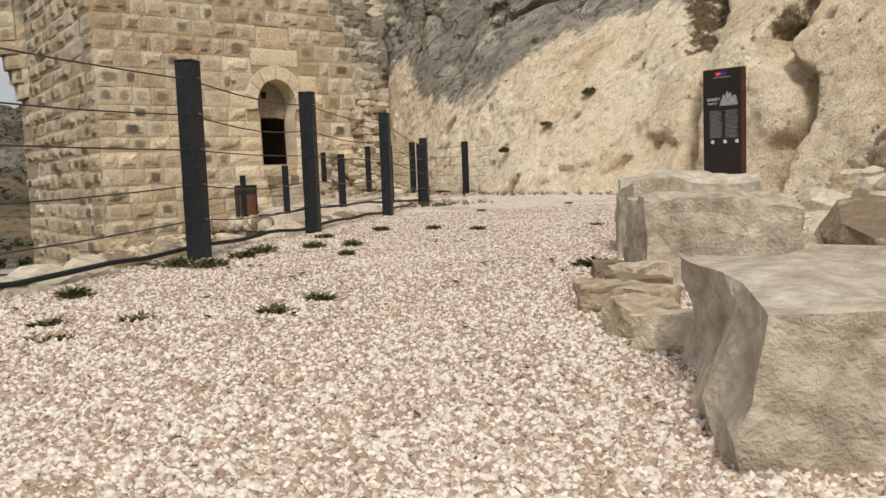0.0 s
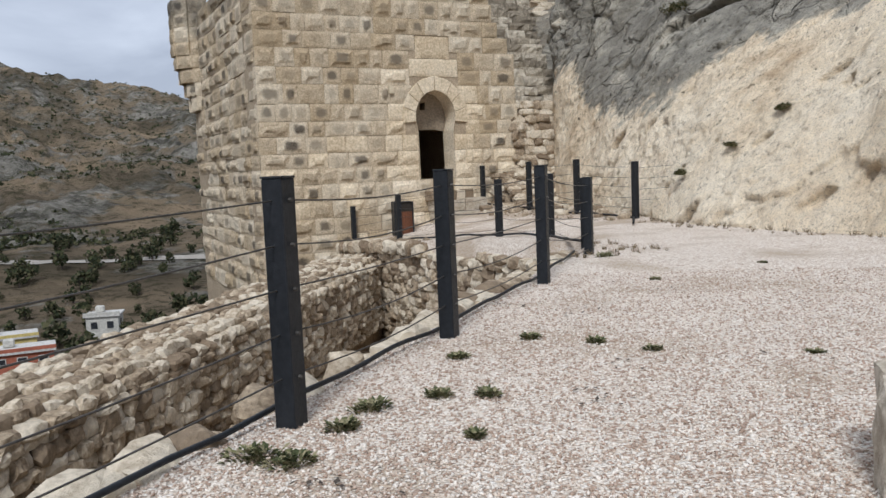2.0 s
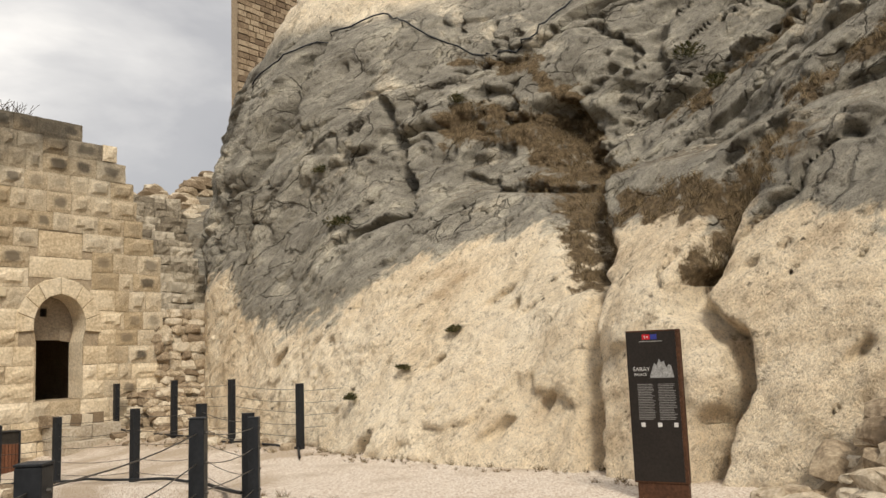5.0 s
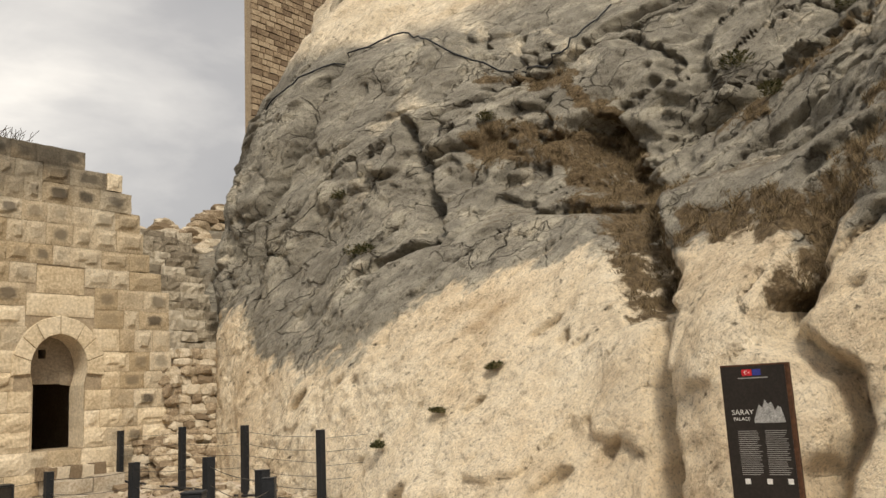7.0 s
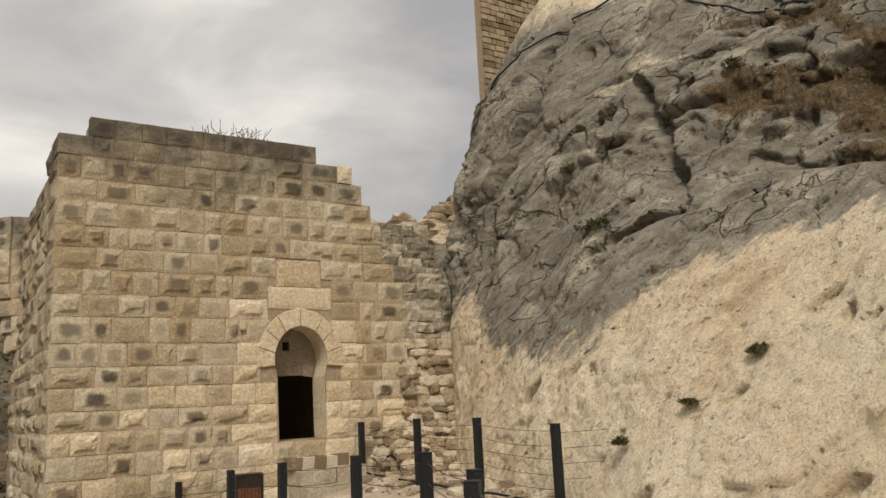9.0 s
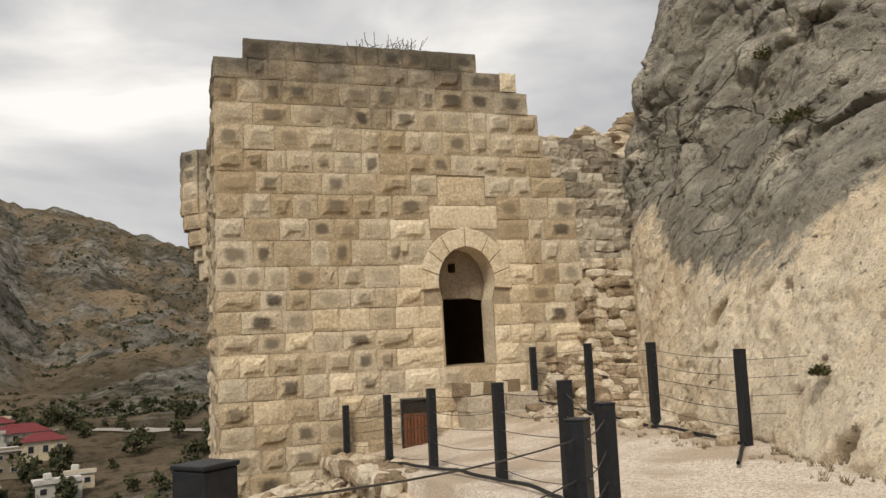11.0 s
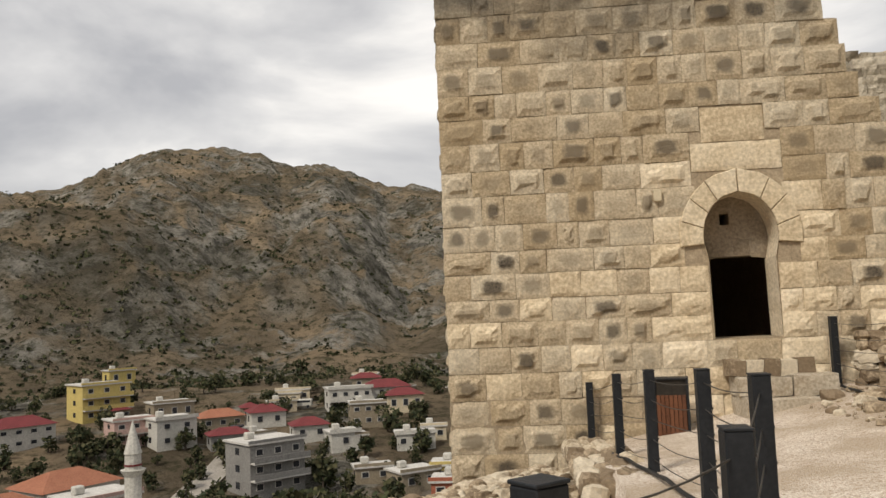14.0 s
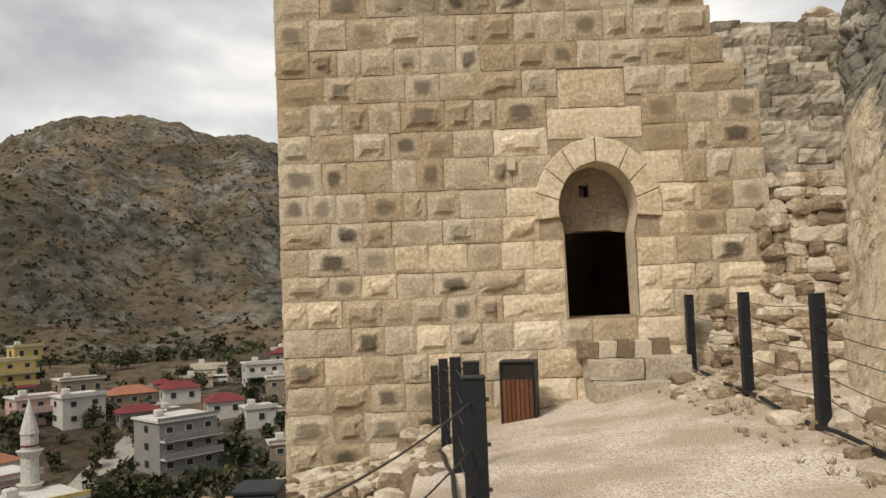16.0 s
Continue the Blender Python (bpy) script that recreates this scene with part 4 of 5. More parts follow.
step_block("door_step", 10.68, 11.45, 20.85, 21.55, 0.05, 0.33, boulder_mat, "worn limestone block forming the upper door step")
step_block("door_step", 11.47, 12.15, 20.82, 21.55, 0.04, 0.36, boulder_mat, "worn limestone block forming the upper door step")
step_block("door_step", 10.70, 11.75, 20.55, 21.5, -0.5, 0.04, boulder_mat, "broad worn limestone block forming the lower door step")
step_block("door_step", 11.77, 12.3, 20.62, 21.4, -0.35, 0.02, boulder_mat, "low broken limestone block of the lower step")
for i in range(5):
    step_block("door_step", 10.60 + 0.27 * i, 10.86 + 0.27 * i, 21.2, 21.55, 0.34, 0.60 - 0.02 * (i % 2), rubble, "small dark rubble stone packed under the sill")

# ---- rough stones ----
STONES = []
for s in range(14):
    bm = bmesh.new()
    bmesh.ops.create_cube(bm, size=1)
    bmesh.ops.subdivide_edges(bm, edges=bm.edges, cuts=2, use_grid_fill=True)
    for v in bm.verts:
        v.co = v.co.lerp(v.co.normalized() * 0.60, 0.62)
        v.co += Vector((noise.noise(v.co * 1.7 + Vector((s * 3.3, 0, 0))), noise.noise(v.co * 1.7 + Vector((0, s * 2.7, 4))), noise.noise(v.co * 1.7 + Vector((2, 9, s))))) * 0.24
    bmesh.ops.recalc_face_normals(bm, faces=bm.faces)
    STONES.append(mesh_of("rubble_stone", bm, rubble))


def rubble_face(parent, place, u, v, nrm, size, seed, fill=1.0, keep=lambda a, b: True, name="stone"):
    """Courses of rough stones over a face spanned by u and v from place."""
    r = random.Random(seed)
    place, u, v, nrm = Vector(place), Vector(u), Vector(v), Vector(nrm).normalized()
    lu, lv = u.length, v.length
    ud, vd = u / lu, v / lv
    rot = Matrix((ud, nrm, vd)).transposed().to_4x4()
    b = 0.0
    while b < lv:
        h = size * r.uniform(0.55, 0.95)
        a = -r.uniform(0, size)
        while a < lu:
            w = size * r.uniform(0.7, 1.7)
            if r.random() < fill and keep(a + w / 2, b + h / 2):
                ob = new(name, r.choice(STONES))
                m = Matrix.Translation(place + ud * (a + w / 2) + vd * (b + h / 2) + nrm * r.uniform(-0.03, 0.04)) @ rot
                child_at(ob, parent, m @ pose(0, 0, 0, r.uniform(-10, 10), r.uniform(-8, 8), r.uniform(-12, 12)) @ Matrix.Diagonal((w * 1.04, size * r.uniform(0.8, 1.2), h * 1.12, 1)))
            a += w
        b += h * 0.93


# retaining wall under the terrace edge
retain = empty("retaining_wall", pose(8.2, 10.2, -1.6), "dry rubble retaining wall below the fenced terrace", "wall", kind="structure")
bpy.context.view_layer.update()
part("core", boxed(8.2, 8.9, 10.2, 21.4, -3.0, -1.0), earth, retain).matrix_parent_inverse = retain.matrix_world.inverted()
rubble_face(retain, (8.15, 21.5, -2.5), (0.05, -11.3, 0), (0, 0, 2.35), (-1, 0, 0), 0.24, 1, keep=lambda a, b: b < 1.65 + 0.055 * a)
rubble_face(retain, (7.95, 21.3, -0.75), (0, -4.5, 0.25), (0.7, 0, 0.05), (0, 0, 1), 0.26, 2)
# low parapet along the drop
PX, PY = 0.6, 0.8
parapet = empty("parapet_wall", pose(1, 11, -1.6), "low broad rubble parapet wall above the valley", "wall", kind="structure")
bpy.context.view_layer.update()
bm = bmesh.new()
corner = lambda k, o, z: bm.verts.new((7.5 - PX * k + PY * o, 20.2 - PY * k - PX * o, z))
q = [corner(0, 0.05, -0.92), corner(24, 0.05, -0.92), corner(24, 1.2, -0.92), corner(0, 1.2, -0.92), corner(0, 0.0, -6), corner(24, 0.0, -6), corner(24, 1.2, -6), corner(0, 1.2, -6)]
for f in ((0, 1, 2, 3), (0, 4, 5, 1), (1, 5, 6, 2), (2, 6, 7, 3), (3, 7, 4, 0)):
    bm.faces.new([q[i] for i in f])
bmesh.ops.recalc_face_normals(bm, faces=bm.faces)
part("core", bm, earth, parapet).matrix_parent_inverse = parapet.matrix_world.inverted()
foot = (7.5 - PX * 17 + PY * 1.22, 20.2 - PY * 17 - PX * 1.22, -2.4)
rubble_face(parapet, foot, (PX * 17, PY * 17, 0), (0, 0, 1.5), (PY, -PX, 0), 0.2, 3)
rubble_face(parapet, (foot[0] - 0.02, foot[1], -0.90), (PX * 17, PY * 17, 0), (-PY * 1.25, PX * 1.25, 0), (0, 0, 1), 0.21, 4)
# rough stones holding the gravel along the fence
kerb = empty("kerb_wall", pose(1.0, 4.3, -0.6), "rough pale stones banked below the fence line", "wall", kind="structure")
bpy.context.view_layer.update()
rubble_face(kerb, (-0.6 - KY * 0.42, 2.85 + KX * 0.42, -0.95), (KX * 10.4, KY * 10.4, 0), (KY * 0.30, -KX * 0.30, 0.88), (-KY, KX, 0.3), 0.25, 9, fill=0.92)
# fallen stones in the trench
for i in range(120):
    k = rng.uniform(-1, 8.5)
    ob = tagged(new("fallen_stone", rng.choice(STONES)), "pale rough fallen stone below the fence", "stone", "fallen stones")
    o = 0.10 + 1.1 * rng.random() ** 2.4
    x, y = 1.0 + KX * k - KY * o, 4.3 + KY * k + KX * o
    s = rng.uniform(0.15, 0.45)
    ob.matrix_world = pose(x, y, ground_z(x, y) + s * 0.22, 0, 0, rng.uniform(0, 360)) @ Matrix.Diagonal((s, s * 0.8, s * 0.6, 1))

# ---- stair and rubble beside the tower ----
tread_mat = mat("worn_stair_limestone", [(0.26, 0.22, 0.165), (0.46, 0.40, 0.31), (0.62, 0.55, 0.44)], 1.4, 16, 0.9, rnd=0.5, stain=(0.14, 0.12, 0.09), stain_at=0.58, stain_amt=0.5)
stair = empty("stone_stair", pose(14.2, 22, 0), "steep worn stone stair climbing between tower and cliff", "stair", kind="structure")
bpy.context.view_layer.update()
for i in range(15):
    z = 2.70 + 0.32 * i
    y = 21.72 + 0.44 * i
    xl, xr = 13.66 + 0.10 * i, 15.45 + 0.20 * i
    a, k = xl, 0
    while a < xr - 0.15:
        w = min(rng.uniform(0.38, 0.85), xr - a)
        vs, fs = block(w - 0.02, 0.27 + rng.uniform(-0.03, 0.05), 0.7, 0.06, 0.02, 500 + i * 8 + k, 6, 3)
        child_at(new("tread", data_mesh("tread", vs, fs, tread_mat)), stair, pose(a + w / 2, y + rng.uniform(-0.10, 0.06), z + 0.13 + rng.uniform(-0.03, 0.03), rng.uniform(-7, 7), rng.uniform(-5, 5), rng.uniform(-12, 12)))
        a, k = a + w, k + 1
part("fill", boxed(13.5, 17.2, 21.95, 29, -1, 2.7), mortar, stair).matrix_parent_inverse = stair.matrix_world.inverted()
bm = bmesh.new()
v = [bm.verts.new(p) for p in ((13.5, 22.0, 2.5), (17.5, 22.0, 2.5), (22.5, 30, 9.2), (15.0, 30, 6.5))]
bm.faces.new(v)
part("bed", bm, cliff_mat, stair).matrix_parent_inverse = stair.matrix_world.inverted()
slope = empty("rubble_slope", pose(13.6, 21, 0), "collapsed rubble masonry below the stair", "wall", kind="structure")
bpy.context.view_layer.update()
bm = bmesh.new()
v = [bm.verts.new(p) for p in ((12.6, 20.55, -0.1), (15.6, 20.0, -0.1), (15.9, 21.62, 1.02), (13.1, 21.66, 1.02))]
bm.faces.new(v)
part("bed", bm, earth, slope).matrix_parent_inverse = slope.matrix_world.inverted()
part("core", boxed(13.45, 16.5, 21.72, 21.95, -0.5, 2.66), earth, slope).matrix_parent_inverse = slope.matrix_world.inverted()
rubble_face(slope, (13.62, 21.5, 0.9), (1.7, -0.1, 0), (0, 0.25, 1.9), (0, -1, 0.1), 0.30, 6)
rubble_face(slope, (12.9, 20.4, 0.1), (2.2, -0.3, 0), (0.3, 1.1, 1.0), (0, -0.8, 0.6), 0.24, 7, fill=0.8)
rubble_face(slope, (12.75, 21.2, 0.1), (0.9, -0.2, 0), (0, 0.1, 0.85), (0, -1, 0), 0.22, 8)
for i in range(90):
    ob = tagged(new("ruin_stone", rng.choice(STONES)), "squared loose stone on the ruined wall top", "stone", "ruin stones")
    s = rng.uniform(0.35, 0.8)
    t, u = rng.random(), rng.random() ** 0.6
    ob.matrix_world = pose(15.2 + 1.2 * u + 5.2 * t * u, 24.5 + 5.7 * u, 3.9 + 2.8 * u + (0.9 + 2.2 * t) * u * u * 0.8 + 0.25 * t, 0, 0, rng.uniform(-20, 20)) @ Matrix.Diagonal((s * 1.4, s, s * 0.65, 1))

# ---- upper castle wall on the crag ----
castle = empty("upper_castle_wall", pose(34.6, 46, 20), "brown rubble-stone castle wall on the crag", "castle")
bpy.context.view_layer.update()
castle_stone = mat("brown_castle_stone", [(0.20, 0.14, 0.09), (0.34, 0.25, 0.16), (0.44, 0.34, 0.23)], 2.2, 9, 0.6, isl=0.5)
part("core", boxed(34.6, 62, 46.1, 46.9, 14, 46), castle_stone, castle).matrix_parent_inverse = castle.matrix_world.inverted()
vs, fs = [], []
r = random.Random(8)
for j in range(64):
    x = 34.5
    while x < 52:
        w, h = r.uniform(0.4, 0.95), 0.40
        o = r.uniform(0, 0.07)
        k = len(vs)
        z = 17 + j * 0.42
        vs += [(x, 46.0 - o, z), (x + w - 0.06, 46.0 - o, z), (x + w - 0.06, 46.0 - o, z + h - 0.05), (x, 46.0 - o, z + h - 0.05), (x, 46.15, z), (x + w - 0.06, 46.15, z), (x + w - 0.06, 46.15, z + h - 0.05), (x, 46.15, z + h - 0.05)]
        fs += [(k, k + 1, k + 2, k + 3), (k, k + 4, k + 5, k + 1), (k + 3, k + 2, k + 6, k + 7), (k, k + 3, k + 7, k + 4), (k + 1, k + 5, k + 6, k + 2)]
        x += w
ob = new("facing_stones", data_mesh("facing_stones", vs, fs, castle_stone))
tagged(ob, "coursed rubble facing", kind="stuff")
child_at(ob, castle, Matrix())

# ---- fence ----
def post_thing(x, y, z, h, turn, label):
    p = empty("fence_post", pose(x, y, z, 0, 0, turn), label, "fence post", "fence posts")
    part("shaft", boxed(-0.06, 0.06, -0.055, 0.055, -0.3, h, bevel=0.006), black_steel, p)
    part("cap", boxed(-0.063, 0.063, -0.058, 0.058, h, h + 0.012, bevel=0.003), black_steel, p)
    for k in range(5):
        bm = bmesh.new()
        bmesh.ops.create_cone(bm, cap_ends=True, segments=8, radius1=0.011, radius2=0.009, depth=0.02, matrix=pose(0.0, -0.063, h - 0.1 - 0.21 * k, 90, 0, 0))
        part("bolt", bm, wire_mat, p)
    return p


near_posts = [(-0.75, 2.6), (1.90, 4.84), (3.45, 6.20), (5.42, 7.95), (7.42, 9.88)]
drop_posts = [(7.42, 9.88), (8.2, 10.99), (8.79, 12.8), (8.82, 14.57), (8.72, 16.84), (8.58, 18.8), (8.41, 21.40)]
rock_posts = [(12.0, 14.42), (12.1, 16.58), (12.18, 18.72), (12.26, 21.24)]
heads = {}
for line, turn in ((near_posts, 42), (drop_posts[1:], 90), (rock_posts, 90)):
    for x, y in line:
        z = base_z(x, y) if (x, y) != rock_posts[1] else 0.17
        h = 1.15 if line is near_posts else (1.08 if line is not rock_posts else 1.1)
        if line is near_posts:
            z += 0.03
        if line is rock_posts:
            z = {14.42: 0.08, 16.58: 0.18, 18.72: 0.18, 21.24: 0.13}[y]
        if (x, y) in drop_posts[:2]:
            h = 0.97
        if (x, y) == (8.41, 21.40):
            z = -0.78
        heads[(x, y)] = (z, h)
        post_thing(x, y, z, h, turn, "black painted steel fence post with cable bolts")


def cables(line, name, n=5):
    fence = empty(name, pose(line[0][0], line[0][1], heads[line[0]][0]), "thin steel cables strung between black fence posts", "fence cable")
    bpy.context.view_layer.update()
    for k in range(n):
        pts = []
        for (ax, ay), (bx, by) in zip(line, line[1:]):
            za, ha = heads[(ax, ay)]
            zb, hb = heads[(bx, by)]
            for i in range(7):
                t = i / 6
                pts.append((ax + (bx - ax) * t, ay + (by - ay) * t, (za + ha - 0.1 - 0.21 * k) * (1 - t) + (zb + hb - 0.1 - 0.21 * k) * t - 0.035 * math.sin(math.pi * t) * (1 + 0.6 * math.sin(k * 2.3))))
        tube("cable", [pts], 0.0045, wire_mat, fence).matrix_parent_inverse = fence.matrix_world.inverted()


cables(near_posts, "cable_fence")
cables(drop_posts, "cable_fence")
cables(rock_posts, "cable_fence")
# slack cables from the first rock post to the cliff
fence = empty("cable_fence", pose(12, 14.4, 0.1), "thin steel cables running into the cliff", "fence cable")
bpy.context.view_layer.update()
for k in range(4):
    tube("cable", [[(12.0 + 0.28 * i, 14.42 - 0.35 * i, 1.05 - 0.22 * k + 0.02 * i) for i in range(4)]], 0.004, wire_mat, fence).matrix_parent_inverse = fence.matrix_world.inverted()


def conduit(line, r, label):
    pts = []
    for (ax, ay), (bx, by) in zip(line, line[1:]):
        for i in range(10):
            t = i / 10
            x, y = ax + (bx - ax) * t, ay + (by - ay) * t
            pts.append((x + 0.03 * noise.noise((x, y, 1)), y, base_z(x, y) + 0.05 + 0.04 * noise.noise((x * 1.3, y * 1.3, 4))))
    return tagged(tube("ground_conduit", [pts], r, black_steel), label, "cable conduit")


off = [(x - 0.10, y + 0.10) for x, y in near_posts]
conduit(off, 0.015, "black plastic conduit lying along the fence foot")
conduit([(x - 0.1, y) for x, y in drop_posts[1:]], 0.022, "black conduit along the terrace fence foot")
conduit([(11.0, 13.3)] + [(x - 0.06, y) for x, y in rock_posts], 0.022, "black conduit along the cliff fence foot")

# ---- information sign ----
A0, A1 = Vector((10.13, 6.90, 0)), Vector((10.22, 6.33, 0))
sign_turn = math.degrees(math.atan2(A1.y - A0.y, A1.x - A0.x))
sign = empty("information_sign", pose((A0.x + A1.x) / 2, (A0.y + A1.y) / 2, 0.0, 0, 0, sign_turn), "tall dark rusted-steel information sign with white lettering", "sign")
W = (A1 - A0).length / 2
part("slab", boxed(-W, W, 0.0, 0.10, 0.16, 1.77, bevel=0.006), corten, sign, "rust-brown steel casing")
part("foot", boxed(-W + 0.03, W - 0.01, 0.012, 0.09, -0.1, 0.158), corten, sign)
part("print_panel", boxed(-W + 0.008, W - 0.035, -0.004, -0.0005, 0.18, 1.755), sign_black, sign, "black printed face")


def ink(name, x0, x1, z0, z1, material, label=""):
    return part(name, boxed(x0, x1, -0.0065, -0.0045, z0, z1), material, sign, label)


def words(text, size, x, z, material):
    cu = bpy.data.curves.new("lettering", "FONT")
    cu.body, cu.size, cu.extrude = text, size, 0.001
    cu.materials.append(material)
    tmp = bpy.data.objects.new("lettering", cu)
    me = bpy.data.meshes.new_from_object(tmp)
    bpy.data.objects.remove(tmp)
    ob = new("lettering", me)
    ob.parent = sign
    ob.matrix_basis = pose(x, -0.0065, z, 90, 0, 0)
    return tagged(ob, "white words " + text)


ink("red_flag", -0.105, -0.02, 1.67, 1.725, red_print, "red flag with white crescent and star")
bm = bmesh.new()
for k in range(9):
    a0, a1 = radians(50 + 28.9 * k), radians(50 + 28.9 * (k + 1))
    q = [(0.016 * math.cos(a0), 0.016 * math.sin(a0)), (0.016 * math.cos(a1), 0.016 * math.sin(a1)), (0.004 + 0.0125 * math.cos(a1), 0.0125 * math.sin(a1)), (0.004 + 0.0125 * math.cos(a0), 0.0125 * math.sin(a0))]
    bm.faces.new([bm.verts.new((x - 0.068, -0.0075, z + 1.698)) for x, z in q])
part("crescent", bm, white_print, sign)
bm = bmesh.new()
bm.faces.new([bm.verts.new((-0.045 + (0.009 if k % 2 == 0 else 0.004) * math.cos(radians(36 * k)), -0.0075, 1.698 + (0.009 if k % 2 == 0 else 0.004) * math.sin(radians(36 * k)))) for k in range(10)])
part("star", bm, white_print, sign)
ink("blue_flag", -0.015, 0.055, 1.67, 1.725, blue_print)
ink("caption_bar", -0.14, 0.11, 1.645, 1.655, dim_print)
words("SARAY", 0.062, -0.225, 1.335, white_print)
words("PALACE", 0.040, -0.215, 1.285, white_print)
bm = bmesh.new()
hs = [0.02, 0.09, 0.15, 0.12, 0.19, 0.15, 0.17, 0.10, 0.13, 0.12, 0.0]
for i in range(10):
    x = -0.04 + 0.0255 * i
    bm.faces.new([bm.verts.new((a, -0.0065, z)) for a, z in ((x, 1.26), (x + 0.0255, 1.26), (x + 0.0255, 1.27 + hs[i + 1]), (x, 1.27 + hs[i]))])
part("photograph", bm, grey_print, sign, "grey photograph of the castle rock")
r = random.Random(3)
for col in (-0.19, 0.035):
    for k in range(22):
        z = 1.19 - 0.0175 * k
        ink("text_line", col, col + r.uniform(0.15, 0.19), z, z + 0.006, dim_print)
for x in (-0.15, 0.03, 0.20):
    ink("emblem", x - 0.022, x + 0.022, 0.745, 0.79, white_print)

# ---- litter bin ----
b_ob = empty("litter_bin", pose(9.66, 21.02, -0.62, 0, 0, -12), "brown slatted litter bin with dark metal frame", "litter bin")
for x in (-0.26, 0.23):
    part("frame_side", boxed(x, x + 0.03, -0.20, 0.20, 0.0, 0.98), black_steel, b_ob)
part("frame_top", boxed(-0.26, 0.26, -0.20, 0.20, 0.98, 1.0), black_steel, b_ob)
part("base_plate", boxed(-0.23, 0.23, -0.19, 0.19, 0.04, 0.08), black_steel, b_ob)
part("liner", boxed(-0.225, 0.225, -0.17, 0.17, 0.08, 0.975), dark_in, b_ob)
for k in range(7):
    part("slat", boxed(-0.225 + 0.0645 * k, -0.168 + 0.0645 * k, -0.20, -0.178, 0.08, 0.74, bevel=0.004), bin_wood, b_ob)
    part("slat", boxed(-0.225 + 0.0645 * k, -0.168 + 0.0645 * k, 0.178, 0.20, 0.08, 0.74, bevel=0.004), bin_wood, b_ob)

# ---- boulders by the path ----
def boulder(x, y, z, sx, sy, sz, turn, seed, label, rough=0.16, material=boulder_mat, name="boulder", cuts=9):
    bm = bmesh.new()
    bmesh.ops.create_cube(bm, size=1)
    bmesh.ops.subdivide_edges(bm, edges=bm.edges, cuts=cuts, use_grid_fill=True)
    o = Vector((seed * 3.7, seed * 1.3, seed))
    for v in bm.verts:
        p = v.co.copy()
        v.co = p.lerp(p.normalized() * 0.66, 0.14)
        q = p * 1.6 + o
        v.co += Vector((noise.noise(q), noise.noise(q + Vector((9, 0, 0))), noise.noise(q + Vector((0, 9, 0))))) * rough
        q = p * 5 + o
        v.co += v.normal * 0.04 * noise.noise(q) + v.normal * 0.02 * noise.noise(q * 3)
    for f in bm.faces:
        f.smooth = False
    ob = new(name, mesh_of(name, bm, material))
    ob.matrix_world = pose(x, y, z, 0, 0, turn) @ Matrix.Diagonal((sx, sy, sz, 1))
    return tagged(ob, label, "boulder" if sx > 0.3 else "stone")


boulder(1.66, 0.53, 0.0, 1.0, 0.66, 0.50, -47, 1, "large angular cream limestone block beside the gravel path", 0.10)
boulder(2.92, 1.93, 0.0, 0.62, 0.56, 0.64, -52, 2, "grey angular limestone boulder beside the gravel path", 0.12)
boulder(3.75, 2.68, 0.0, 0.66, 0.5, 0.78, -45, 3, "pale weathered limestone boulder behind another at the path edge", 0.12)
boulder(2.45, 0.45, 0.06, 0.6, 0.5, 0.42, 20, 4, "brownish limestone slab resting on the bank")
for x, y, s, k in ((1.98, 1.55, 0.26, 5), (1.78, 1.42, 0.24, 6), (1.68, 1.22, 0.26, 7), (2.05, 1.78, 0.22, 8), (2.45, 1.95, 0.26, 9), (2.62, 2.25, 0.2, 10), (2.2, 1.75, 0.24, 13)):
    s *= 0.72
    boulder(x, y, base_z(x, y) + s * 0.22, s, s * 0.8, s * 0.6, 40 * k, k, "small brown field stone at the path edge", 0.2, rubble, "field_stone", 4)
# rubble bank between path and cliff
bank = empty("rubble_bank", pose(6.5, 3.2, 0), "dry rubble bank of grey and brown stones", "bank", kind="structure")
bpy.context.view_layer.update()
bank_rows = []
for j in range(30):
    b = j / 29
    bank_rows.append([])
    for i in range(60):
        a = i / 59
        x, y = 2.6 + 8.2 * a + 1.6 * b, 1.35 + 4.3 * a - 2.6 * b
        bank_rows[-1].append((x, y, -0.12 + 0.92 * smooth(b * 2.2) * (0.55 + 0.45 * a) + 0.10 * fbm(x * 1.5, y * 1.5, 3)))
child_at(new("bank_soil", grid_mesh("bank_soil", list(reversed(bank_rows)), earth)), bank, Matrix())
r = random.Random(12)
for i in range(240):
    a, b = r.random() ** 0.8, r.random() ** 1.5 * 0.9
    x, y = 2.6 + 8.2 * a + 1.6 * b, 1.35 + 4.3 * a - 2.6 * b
    z = -0.12 + 0.92 * smooth(b * 2.2) * (0.55 + 0.45 * a)
    s = 0.12 + 0.48 * r.random() ** 1.5
    child_at(new("stone", r.choice(STONES)), bank, pose(x, y, z + 0.1 * s, r.uniform(-15, 15), r.uniform(-15, 15), r.uniform(0, 360)) @ Matrix.Diagonal((s * 1.3, s, s * 0.6, 1)))

# loose stones and grit along the cliff fence and the doorway
for i in range(130):
    t = r.random() ** 0.7
    y = 14.2 + 6.6 * t
    x = 12.35 - 0.9 * r.random() ** 2 + (1.1 * r.random() if r.random() < 0.6 else 0.0)
    if x > cliff_x(y, 0.1) - 0.1:
        continue
    s = 0.05 + 0.22 * r.random() ** 2.5 * (1.0 if x > 11.8 else 0.4)
    ob = tagged(new("loose_stone", r.choice(STONES)), "loose rough limestone lying on the gravel", "stone", "loose stones by the cliff fence")
    ob.matrix_world = pose(x, y, ground_z(x, y) + s * 0.18, 0, 0, r.uniform(0, 360)) @ Matrix.Diagonal((s * 1.3, s, s * 0.7, 1))

